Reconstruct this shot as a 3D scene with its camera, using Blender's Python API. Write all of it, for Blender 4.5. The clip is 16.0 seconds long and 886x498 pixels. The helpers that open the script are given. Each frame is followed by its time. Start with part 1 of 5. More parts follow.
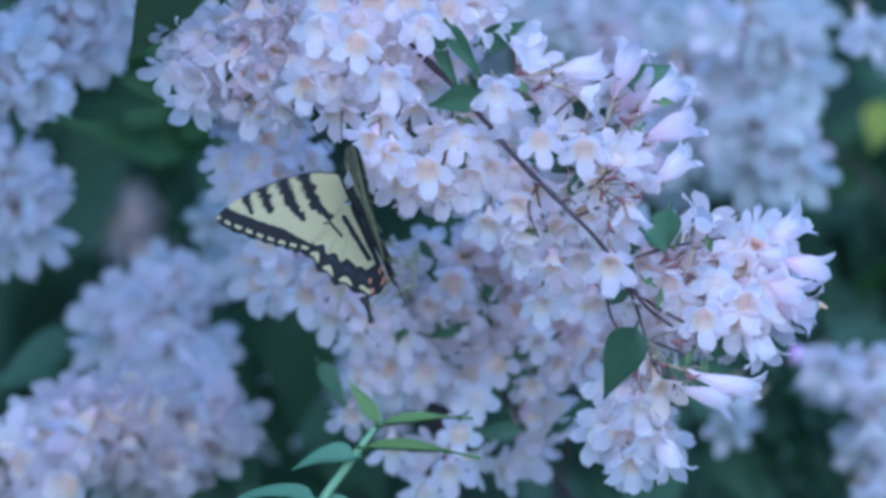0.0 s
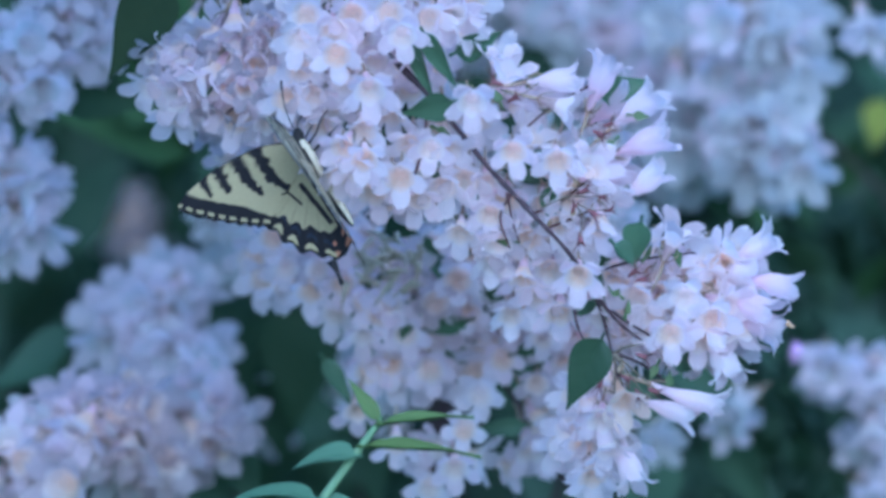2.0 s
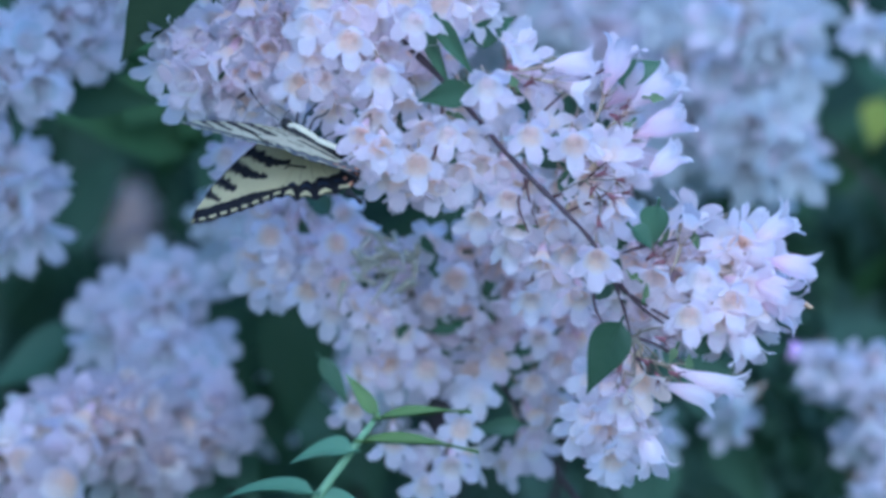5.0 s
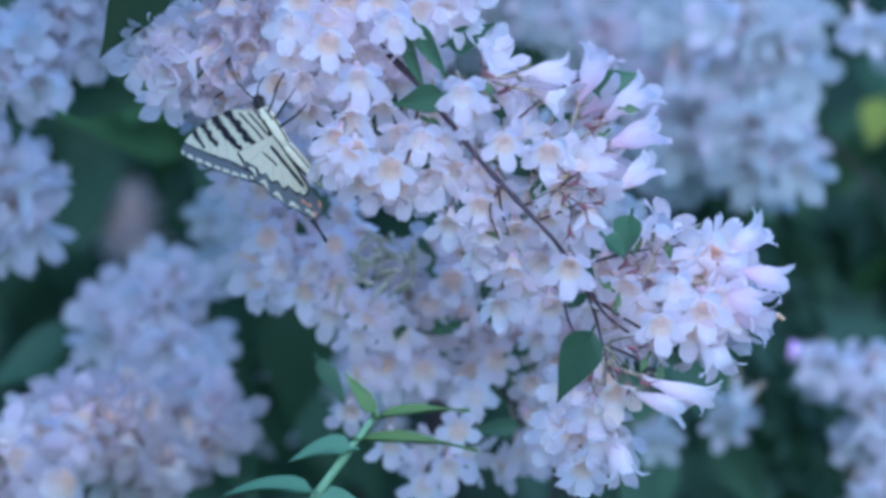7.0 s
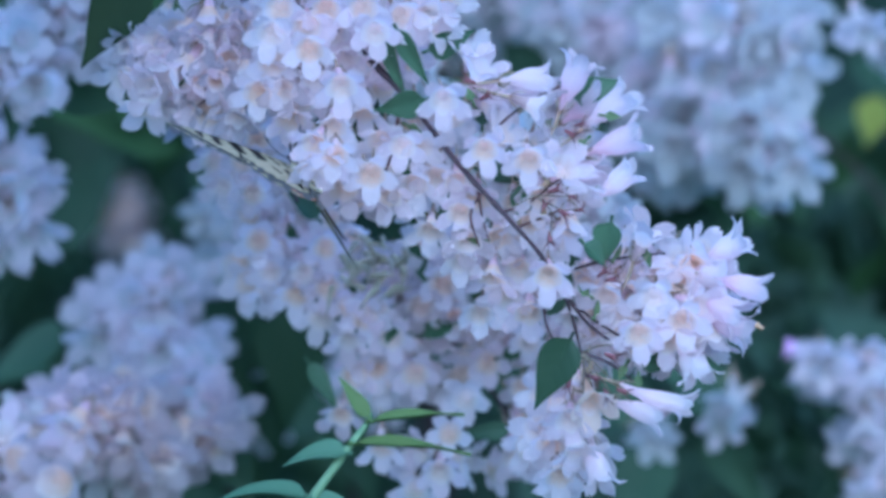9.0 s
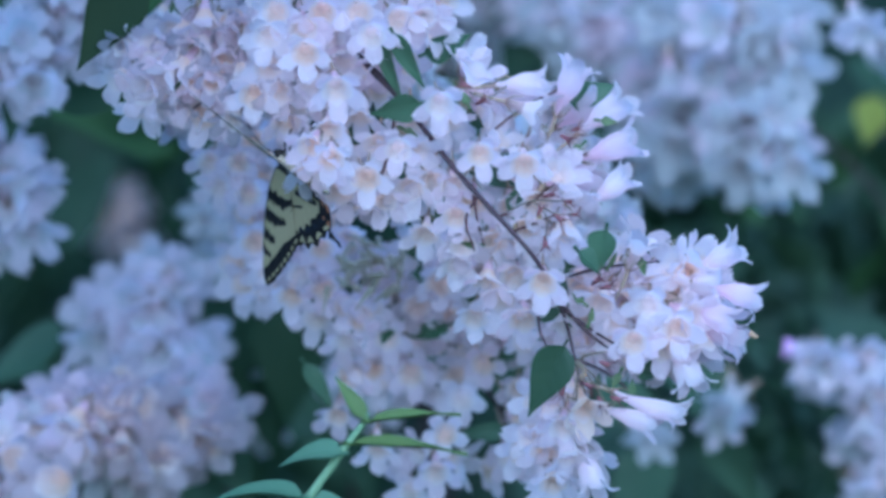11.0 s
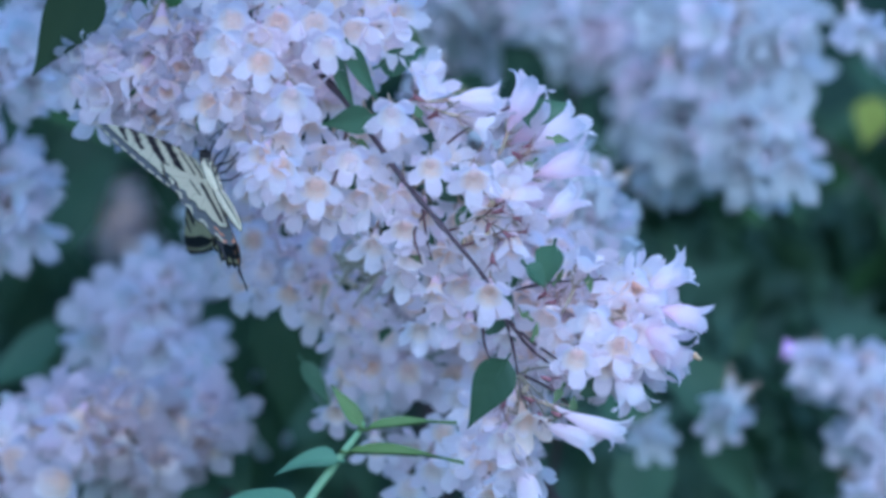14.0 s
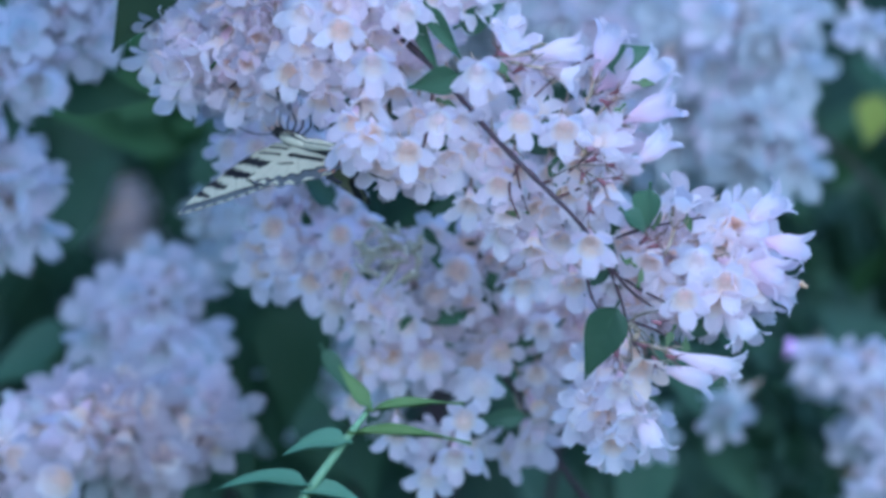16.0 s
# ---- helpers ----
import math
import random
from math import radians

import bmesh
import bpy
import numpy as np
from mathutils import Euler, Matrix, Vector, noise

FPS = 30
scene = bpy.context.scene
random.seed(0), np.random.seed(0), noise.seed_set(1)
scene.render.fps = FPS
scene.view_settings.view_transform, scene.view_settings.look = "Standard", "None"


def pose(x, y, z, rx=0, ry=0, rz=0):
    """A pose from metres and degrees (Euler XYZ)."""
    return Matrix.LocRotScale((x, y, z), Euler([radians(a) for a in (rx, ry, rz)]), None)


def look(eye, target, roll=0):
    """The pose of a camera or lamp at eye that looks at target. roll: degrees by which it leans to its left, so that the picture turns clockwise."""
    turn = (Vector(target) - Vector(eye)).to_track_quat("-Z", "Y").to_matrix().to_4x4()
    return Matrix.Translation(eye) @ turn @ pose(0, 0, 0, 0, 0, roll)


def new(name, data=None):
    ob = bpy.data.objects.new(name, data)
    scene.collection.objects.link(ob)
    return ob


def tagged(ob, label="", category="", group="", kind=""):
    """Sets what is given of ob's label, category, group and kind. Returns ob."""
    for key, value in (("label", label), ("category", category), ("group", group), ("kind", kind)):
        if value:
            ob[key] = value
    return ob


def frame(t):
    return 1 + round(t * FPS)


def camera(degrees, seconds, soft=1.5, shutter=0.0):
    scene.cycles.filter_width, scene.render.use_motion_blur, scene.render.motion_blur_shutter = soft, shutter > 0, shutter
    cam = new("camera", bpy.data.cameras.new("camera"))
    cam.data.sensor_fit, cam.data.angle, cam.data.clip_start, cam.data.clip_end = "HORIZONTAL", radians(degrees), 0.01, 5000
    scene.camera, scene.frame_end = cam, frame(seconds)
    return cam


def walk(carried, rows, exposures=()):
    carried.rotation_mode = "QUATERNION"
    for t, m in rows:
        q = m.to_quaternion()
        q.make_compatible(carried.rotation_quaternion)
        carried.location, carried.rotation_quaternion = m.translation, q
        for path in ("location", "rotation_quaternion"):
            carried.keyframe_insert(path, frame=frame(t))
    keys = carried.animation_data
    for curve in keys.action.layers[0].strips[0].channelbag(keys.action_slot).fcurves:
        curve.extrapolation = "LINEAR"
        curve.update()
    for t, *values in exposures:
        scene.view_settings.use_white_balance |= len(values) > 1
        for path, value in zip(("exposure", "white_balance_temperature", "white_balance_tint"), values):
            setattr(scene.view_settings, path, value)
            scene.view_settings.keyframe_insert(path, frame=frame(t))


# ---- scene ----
# ---- camera ----
cam = camera(8.0, 16.0, soft=3.5)
cam.data.dof.use_dof = True
cam.data.dof.focus_distance = 1.99
cam.data.dof.aperture_fstop = 7.8
walk(cam, [
    (0, pose(0, -2.0, 1.3, 90.0158, 0, 0.0000)),
    (0.5, pose(0, -2.0, 1.3, 90.0078, 0, 0.0000)),
    (1, pose(0, -2.0, 1.3, 90.0019, 0, 0.0000)),
    (1.5, pose(0, -2.0, 1.3, 90.0000, 0, 0.0000)),
    (2, pose(0, -2.0, 1.3, 90.0000, 0, 0.0000)),
    (2.5, pose(0, -2.0, 1.3, 89.9981, 0, 0.0000)),
    (3, pose(0, -2.0, 1.3, 89.9962, 0, -0.0019)),
    (3.5, pose(0, -2.0, 1.3, 89.9962, 0, -0.0059)),
    (4, pose(0, -2.0, 1.3, 89.9922, 0, -0.0119)),
    (6.5, pose(0, -2.0, 1.3, 89.9862, 0, -0.0197)),
    (7, pose(0, -2.0, 1.3, 89.9842, 0, -0.0235)),
    (7.5, pose(0, -2.0, 1.3, 89.9822, 0, -0.0254)),
    (8, pose(0, -2.0, 1.3, 89.9784, 0, -0.0312)),
    (8.5, pose(0, -2.0, 1.3, 89.9746, 0, -0.0409)),
    (9, pose(0, -2.0, 1.3, 89.9687, 0, -0.0585)),
    (11.5, pose(0, -2.0, 1.3, 89.9667, 0, -0.0800)),
    (12, pose(0, -2.0, 1.3, 89.9765, 0, -0.0897)),
    (12.5, pose(0, -2.0, 1.3, 89.9863, 0, -0.0879)),
    (13, pose(0, -2.0, 1.3, 89.9862, 0, -0.0861)),
    (13.5, pose(0, -2.0, 1.3, 89.9822, 0, -0.0841)),
    (14, pose(0, -2.0, 1.3, 89.9803, 0, -0.0761)),
    (14.5, pose(0, -2.0, 1.3, 89.9783, 0, -0.0663)),
    (15, pose(0, -2.0, 1.3, 89.9704, 0, -0.0604)),
    (15.5, pose(0, -2.0, 1.3, 89.9626, 0, -0.0566)),
    (16, pose(0, -2.0, 1.3, 89.9607, 0, -0.0547)),
], exposures=[(0, 1.01, 4200, 8.5), (16.0, 1.01, 4200, 8.5)])

# ---- light: open shade under a bright sky ----
world = bpy.data.worlds.new("world")
scene.world = world
world.use_nodes = True
wn = world.node_tree.nodes
sky = wn.new("ShaderNodeTexSky")
sky.sky_type = "NISHITA"
sky.sun_disc = False
sky.sun_elevation = radians(40)
sky.sun_rotation = radians(175)
sky.dust_density = 2.0
wn["Background"].inputs["Strength"].default_value = 0.15
world.node_tree.links.new(sky.outputs[0], wn["Background"].inputs["Color"])
sun_data = bpy.data.lights.new("sun", "SUN")
sun_data.energy = 0.92
sun_data.angle = radians(62)
sun_data.color = (1.0, 0.96, 0.9)
sun = new("sun", sun_data)
sun.matrix_world = look((0.2, -3.4, 2.1), (0, 0, 1.3))


# ---- materials ----
def material(name, rough=0.6, spec=0.3):
    m = bpy.data.materials.new(name)
    m.use_nodes = True
    b = m.node_tree.nodes["Principled BSDF"]
    b.inputs["Roughness"].default_value = rough
    b.inputs["Specular IOR Level"].default_value = spec
    return m, m.node_tree.nodes, m.node_tree.links, b


def ramp(nodes, stops):
    r = nodes.new("ShaderNodeValToRGB")
    e = r.color_ramp.elements
    while len(e) < len(stops):
        e.new(0.5)
    for el, (p, c) in zip(e, stops):
        el.position, el.color = p, (*c, 1)
    return r


def mixed(nodes, links, fac, a, b, mode="MIX"):
    n = nodes.new("ShaderNodeMix")
    n.data_type, n.blend_type = "RGBA", mode
    for key, v in ((0, fac), (6, a), (7, b)):
        if isinstance(v, bpy.types.NodeSocket):
            links.new(v, n.inputs[key])
        elif isinstance(v, tuple):
            n.inputs[key].default_value = (*v, 1)
        else:
            n.inputs[key].default_value = v
    return n.outputs[2]


def calc(nodes, links, op, a, b=0.0, c=0.0):
    n = nodes.new("ShaderNodeMath")
    n.operation = op
    for i, v in enumerate((a, b, c)):
        if isinstance(v, bpy.types.NodeSocket):
            links.new(v, n.inputs[i])
        else:
            n.inputs[i].default_value = v
    return n.outputs[0]


def spread(nodes, links, v, lo, hi):
    n = nodes.new("ShaderNodeMapRange")
    n.interpolation_type = "SMOOTHSTEP"
    links.new(v, n.inputs[0])
    n.inputs[1].default_value, n.inputs[2].default_value = lo, hi
    return n.outputs[0]


def noise_node(nodes, links, co, scale, detail=3.0):
    n = nodes.new("ShaderNodeTexNoise")
    n.inputs["Scale"].default_value, n.inputs["Detail"].default_value = scale, detail
    if co is not None:
        links.new(co, n.inputs["Vector"])
    return n.outputs[0]


def bumped(nodes, links, bsdf, height, strength, distance):
    n = nodes.new("ShaderNodeBump")
    n.inputs["Strength"].default_value, n.inputs["Distance"].default_value = strength, distance
    links.new(height, n.inputs["Height"])
    links.new(n.outputs[0], bsdf.inputs["Normal"])


def thin(m, nodes, links, bsdf, colour, share):
    """Lets part of the light through a thin petal, leaf or wing."""
    t = nodes.new("ShaderNodeBsdfTranslucent")
    links.new(colour, t.inputs["Color"])
    mix = nodes.new("ShaderNodeMixShader")
    mix.inputs[0].default_value = share
    links.new(bsdf.outputs[0], mix.inputs[1])
    links.new(t.outputs[0], mix.inputs[2])
    links.new(mix.outputs[0], nodes["Material Output"].inputs["Surface"])


def petal_material(name, edge, tube):
    m, n, l, b = material(name, 0.8, 0.1)
    co = n.new("ShaderNodeTexCoord").outputs["Object"]
    xyz = n.new("ShaderNodeSeparateXYZ")
    l.new(co, xyz.inputs[0])
    x, y, z = xyz.outputs
    rad = calc(n, l, "SQRT", calc(n, l, "ADD", calc(n, l, "MULTIPLY", x, x), calc(n, l, "MULTIPLY", y, y)))
    rnd = n.new("ShaderNodeObjectInfo").outputs["Random"]
    # pale lobes, pinker tube
    lobe = spread(n, l, rad, 0.0016, 0.0048)
    streak = noise_node(n, l, co, 900.0, 2.0)
    base = mixed(n, l, lobe, tube, edge)
    pink = spread(n, l, noise_node(n, l, co, 160.0, 2.0), 0.45, 0.75)
    base = mixed(n, l, calc(n, l, "MULTIPLY", pink, calc(n, l, "MULTIPLY", rnd, 0.75)), base, tube)
    tint = mixed(n, l, rnd, (0.93, 0.92, 0.91), (1.0, 1.0, 1.0))
    base = mixed(n, l, 1.0, base, tint, "MULTIPLY")
    l.new(base, b.inputs["Base Color"])
    bumped(n, l, b, streak, 0.2, 0.0003)
    thin(m, n, l, b, base, 0.74)
    return m


def leaf_material(name, dark, light, gloss=0.45, share=0.25, shine=0.22):
    m, n, l, b = material(name, gloss, shine)
    co = n.new("ShaderNodeTexCoord").outputs["Object"]
    xyz = n.new("ShaderNodeSeparateXYZ")
    l.new(co, xyz.inputs[0])
    rnd = n.new("ShaderNodeObjectInfo").outputs["Random"]
    isl = n.new("ShaderNodeNewGeometry").outputs["Random Per Island"]
    blot = noise_node(n, l, co, 120.0, 4.0)
    f = calc(n, l, "ADD", calc(n, l, "MULTIPLY", blot, 0.5), calc(n, l, "MULTIPLY", calc(n, l, "FRACT", calc(n, l, "ADD", rnd, isl)), 0.6))
    base = mixed(n, l, f, dark, light)
    vein = calc(n, l, "ABSOLUTE", calc(n, l, "SINE", calc(n, l, "MULTIPLY", calc(n, l, "SUBTRACT", xyz.outputs[1], calc(n, l, "MULTIPLY", calc(n, l, "ABSOLUTE", xyz.outputs[0]), 0.8)), 700.0)))
    rib = calc(n, l, "SUBTRACT", 1.0, spread(n, l, vein, 0.0, 0.22))
    base = mixed(n, l, calc(n, l, "MULTIPLY", rib, 0.25), base, light)
    l.new(base, b.inputs["Base Color"])
    bumped(n, l, b, vein, 0.15, 0.0004)
    thin(m, n, l, b, base, share)
    return m


def plain_material(name, a, c, scale, rough=0.7, bump=0.0005):
    m, n, l, b = material(name, rough, 0.3)
    co = n.new("ShaderNodeTexCoord").outputs["Object"]
    v = noise_node(n, l, co, scale, 5.0)
    w = noise_node(n, l, co, scale * 0.13, 2.0)
    r = ramp(n, ((0.3, a), (0.7, c)))
    l.new(calc(n, l, "ADD", calc(n, l, "MULTIPLY", v, 0.6), calc(n, l, "MULTIPLY", w, 0.4)), r.inputs[0])
    l.new(r.outputs[0], b.inputs["Base Color"])
    bumped(n, l, b, v, 0.6, bump)
    return m


PETAL = petal_material("petal", (0.955, 0.905, 0.94), (0.95, 0.85, 0.90))
PETAL_PINK = petal_material("petal pink", (0.955, 0.87, 0.92), (0.945, 0.78, 0.865))
# petals of heads further back: PETAL with their shade put into the colour
PETAL_BACK_SHADED = petal_material("petal back shaded", (0.785, 0.80, 0.80), (0.78, 0.755, 0.755))
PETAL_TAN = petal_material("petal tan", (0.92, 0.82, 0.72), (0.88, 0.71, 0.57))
# aged petals; also darkened to carry the shade of heads behind
PETAL_OLD_SHADED = petal_material("petal old and shaded", (0.72, 0.66, 0.69), (0.69, 0.59, 0.60))
# petals of the branch's far end, its shade put into a darker colour
PETAL_SHADED = petal_material("petal shaded", (0.64, 0.62, 0.67), (0.66, 0.57, 0.61))
BUD_MAGENTA = plain_material("bright bud", (0.46, 0.28, 0.50), (0.58, 0.38, 0.62), 300.0)
BUD_PINK = plain_material("bud", (0.30, 0.30, 0.13), (0.46, 0.24, 0.22), 300.0)


def throat_material():
    """The upper half of the bell: white at its mouth, a soft yellow-orange net towards the tube, strongest on the lower lip."""
    m, n, l, b = material("throat", 0.85, 0.08)
    co = n.new("ShaderNodeTexCoord").outputs["Object"]
    xyz = n.new("ShaderNodeSeparateXYZ")
    l.new(co, xyz.inputs[0])
    rnd = n.new("ShaderNodeObjectInfo").outputs["Random"]
    net = spread(n, l, noise_node(n, l, co, 700.0, 3.0), 0.3, 0.62)
    low = calc(n, l, "SUBTRACT", 1.0, spread(n, l, xyz.outputs[2], 0.0058, 0.0112))
    lip = spread(n, l, xyz.outputs[0], -0.003, 0.004)
    f = calc(n, l, "MULTIPLY", low, calc(n, l, "MULTIPLY_ADD", net, 0.3, calc(n, l, "MULTIPLY_ADD", lip, 0.35, 0.3)))
    f = calc(n, l, "MULTIPLY", f, calc(n, l, "MULTIPLY_ADD", rnd, 0.8, 0.35))
    base = mixed(n, l, f, (0.96, 0.925, 0.945), (0.97, 0.74, 0.54))
    l.new(base, b.inputs["Base Color"])
    thin(m, n, l, b, base, 0.7)
    return m


THROAT = throat_material()
CALYX = plain_material("calyx", (0.30, 0.32, 0.18), (0.38, 0.23, 0.20), 500.0)
BARK = plain_material("bark", (0.032, 0.024, 0.030), (0.080, 0.050, 0.052), 600.0)
TWIG = plain_material("red twig", (0.06, 0.035, 0.035), (0.14, 0.07, 0.065), 700.0)
BRISTLE = plain_material("bristle", (0.12, 0.05, 0.06), (0.23, 0.10, 0.10), 700.0)
STALK = plain_material("flower stalk", (0.10, 0.11, 0.06), (0.18, 0.13, 0.10), 500.0)
DRY = plain_material("dry calyx", (0.36, 0.35, 0.24), (0.52, 0.46, 0.35), 300.0)
WILT = plain_material("wilted petal", (0.45, 0.28, 0.15), (0.66, 0.48, 0.30), 500.0)
LEAF = leaf_material("leaf", (0.055, 0.105, 0.056), (0.095, 0.165, 0.088))
# darker copy of LEAF that carries the shade deep in the shrub
LEAF_DEEP_SHADED = leaf_material("leaf deep shaded", (0.036, 0.068, 0.038), (0.075, 0.132, 0.070), 0.5, 0.22, 0.16)
LEAF_YELLOW = leaf_material("leaf yellow-green", (0.24, 0.30, 0.04), (0.36, 0.40, 0.08), 0.55, 0.35)
LEAF_SOFT = leaf_material("leaf soft green", (0.040, 0.082, 0.028), (0.065, 0.120, 0.042), 0.6, 0.2, 0.10)
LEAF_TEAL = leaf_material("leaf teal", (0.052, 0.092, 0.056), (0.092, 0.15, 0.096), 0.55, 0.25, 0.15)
LEAF_SHOOT = leaf_material("leaf shoot", (0.10, 0.17, 0.07), (0.17, 0.22, 0.10), 0.55, 0.3)
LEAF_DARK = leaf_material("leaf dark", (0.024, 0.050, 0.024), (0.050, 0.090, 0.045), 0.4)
LEAF_YOUNG = leaf_material("leaf young", (0.085, 0.145, 0.04), (0.135, 0.20, 0.06), 0.55, 0.35)
LEAF_BLUE = leaf_material("leaf grey-green", (0.08, 0.155, 0.085), (0.115, 0.205, 0.115), 0.4, 0.25)
LEAF_OLIVE = leaf_material("leaf olive", (0.02, 0.036, 0.016), (0.035, 0.055, 0.025), 0.7, 0.12, 0.06)
STEM_GREEN = plain_material("green stem", (0.12, 0.20, 0.10), (0.18, 0.28, 0.14), 400.0)
# inside of the hedge, its shade put into a near-black green
HEDGE_SHADE = plain_material("hedge", (0.012, 0.028, 0.019), (0.035, 0.076, 0.05), 14.0, 0.8, 0.02)
GRASS = plain_material("grass", (0.03, 0.06, 0.02), (0.08, 0.12, 0.04), 30.0, 0.9, 0.01)
BLACK_FUR = plain_material("black fur", (0.012, 0.011, 0.012), (0.03, 0.028, 0.025), 900.0, 0.8)
CREAM_FUR = plain_material("cream fur", (0.42, 0.39, 0.25), (0.54, 0.50, 0.36), 900.0, 0.9)


def wing_material(name):
    m, n, l, b = material(name, 0.6, 0.25)
    a = n.new("ShaderNodeAttribute")
    a.attribute_name = "scales"
    co = n.new("ShaderNodeTexCoord").outputs["Object"]
    v = noise_node(n, l, co, 1500.0, 2.0)
    base = mixed(n, l, calc(n, l, "MULTIPLY", v, 0.35), a.outputs["Color"], (0.25, 0.24, 0.22), "MULTIPLY")
    l.new(base, b.inputs["Base Color"])
    bumped(n, l, b, v, 0.2, 0.0002)
    thin(m, n, l, b, base, 0.3)
    return m


WING = wing_material("wing scales")


# ---- building helpers ----
def mesh_from(name, verts, faces, mats, slots=None, smooth=True):
    me = bpy.data.meshes.new(name)
    me.from_pydata(verts, [], faces)
    for m in mats:
        me.materials.append(m)
    if slots is not None:
        me.polygons.foreach_set("material_index", slots)
    me.polygons.foreach_set("use_smooth", [smooth] * len(me.polygons))
    me.update()
    return me


def child(name, me, parent, m=None, label=""):
    ob = new(name, me)
    ob.parent = parent
    if m is not None:
        ob.matrix_basis = m
    if label:
        ob["label"] = label
    return ob


def curve_points(pts, per=6):
    """A smooth line through the points."""
    p = [Vector(q) for q in pts]
    p = [2 * p[0] - p[1]] + p + [2 * p[-1] - p[-2]]
    out = []
    for i in range(1, len(p) - 2):
        for k in range(per):
            t = k / per
            a, b, c, d = p[i - 1], p[i], p[i + 1], p[i + 2]
            out.append(0.5 * (2 * b + (c - a) * t + (2 * a - 5 * b + 4 * c - d) * t * t + (3 * b - a - 3 * c + d) * t ** 3))
    out.append(p[-2])
    return out


def tube(pts, r0, r1, sides=6, per=6, knots=0.0):
    """Vertices and faces of a tapered tube along the points."""
    line = curve_points(pts, per)
    v, f = [], []
    for i, p in enumerate(line):
        d = (line[min(i + 1, len(line) - 1)] - line[max(i - 1, 0)]).normalized()
        s = d.cross(Vector((0.3, 0.9, 0.2))).normalized()
        u = d.cross(s)
        r = r0 + (r1 - r0) * i / (len(line) - 1)
        r *= 1 + knots * max(0, math.sin(i * 1.9)) ** 4
        for k in range(sides):
            a = 2 * math.pi * k / sides
            v.append(p + r * (math.cos(a) * s + math.sin(a) * u))
        if i:
            o = (i - 1) * sides
            for k in range(sides):
                n = (k + 1) % sides
                f.append((o + k, o + n, o + sides + n, o + sides + k))
    f.append(tuple(range(sides))[::-1])
    f.append(tuple(range(len(v) - sides, len(v))))
    return v, f


def joined(pieces):
    v, f = [], []
    for a, b in pieces:
        o = len(v)
        v += a
        f += [tuple(i + o for i in q) for q in b]
    return v, f


# ---- flowers and leaves of the beauty bush ----
def flower_mesh(seed, mats, cols=8, tubes=8, rows=8, flare=1.0, longer=1.0, mouth=0.0046, belly=False, stalk=0.010, inner=None):
    """A bell with two upper, two side and one lower lobe, 16 mm long, about 17 mm wide, with its calyx; its axis is z, its base the origin, the lower lobe at x."""
    rng = random.Random(seed)
    segs = 5 * cols
    bend = rng.uniform(-0.0014, 0.0014)
    deep = 0.0098 * longer
    top = mouth

    def bore(t):
        if belly:
            e = min(1.0, max(0.0, (t - 0.08) / 0.72))
            return 0.0009 + (top - 0.0009) * e * e * (3 - 2 * e)
        return 0.0009 + 0.0010 * t + (top - 0.0019) * t ** 2.5

    def sway(x, y, z):
        return (x + bend * (z / 0.012) ** 2, y, z)

    v, f, s = [], [], []
    for i in range(tubes + 1):
        t = i / tubes
        for k in range(segs):
            a = 2 * math.pi * (k - cols / 2) / segs
            pleat = 1 + 0.06 * t * math.cos(5 * a)
            v.append(sway(bore(t) * pleat * math.cos(a), bore(t) * pleat * math.sin(a), deep * t - 0.0006 * t * t * (1 - math.cos(5 * a))))
        if i:
            o = (i - 1) * segs
            for k in range(segs):
                n = (k + 1) % segs
                f.append((o + k, o + n, o + segs + n, o + segs + k))
                s.append(2 if t > 0.55 and not belly else 0)
    rim = tubes * segs
    for j in range(5):
        mid = 2 * math.pi * j / 5 + rng.uniform(-0.08, 0.08)
        size = (1.06, 1.0, 0.98, 0.98, 1.0)[j] * rng.uniform(0.92, 1.1)
        lean = rng.uniform(34, 52) + 24 * (flare - 1)
        curl = (rng.uniform(6, 40) if rng.random() < 0.8 else rng.uniform(-28, 5)) * (0.6 + 0.4 * flare)
        if belly:
            lean, curl, size = rng.uniform(8, 34), rng.choice((rng.uniform(20, 50), rng.uniform(50, 95))), size * 1.0
        twist = rng.uniform(-0.22, 0.22)
        tipped, blunt = rng.uniform(0.0, 0.9), rng.choice((3.5, 5.0, 6.0, 7.0))
        last = [rim + (j * cols + k) % segs for k in range(cols + 1)]
        r, z = top, deep
        step = 0.0051 * size / rows
        for i in range(1, rows + 1):
            u = i / rows
            tilt = radians(lean + curl * u * u)
            r += step * math.sin(tilt)
            z += step * math.cos(tilt)
            half = (mouth * (0.56 - 0.10 * u) + 0.00045 * math.sin(math.pi * min(1, u * 1.2))) * size ** 0.5 * max(0.0, 1 - u ** blunt * (0.72 + 0.2 * tipped)) ** 0.5
            row = []
            for k in range(cols + 1):
                q = 2 * k / cols - 1
                side = half * q * (1 + 0.26 * noise.noise(Vector((u * 4.0, q * 0.8, seed * 1.3 + j * 3.7))) * u)
                crimp = 0.0008 * noise.noise(Vector((q * 1.8, u * 2.4, seed * 2.3 + j * 5.1))) * u + 0.00016 * math.sin(q * 9 + j + seed) * u
                cup = 0.0005 * q * q * (1 - u) - 0.0004 * q * q * u + twist * side * u + crimp
                notch = -0.0008 * (1 - abs(q)) ** 2 * tipped * u ** 6 + 0.0013 * noise.noise(Vector((q * 3.1, j * 2.3, seed * 0.7))) * u ** 5
                rr = r + notch - cup * math.cos(tilt)
                row.append(len(v))
                v.append(sway(rr * math.cos(mid) - side * math.sin(mid), rr * math.sin(mid) + side * math.cos(mid), z + cup * math.sin(tilt) + notch * 0.5))
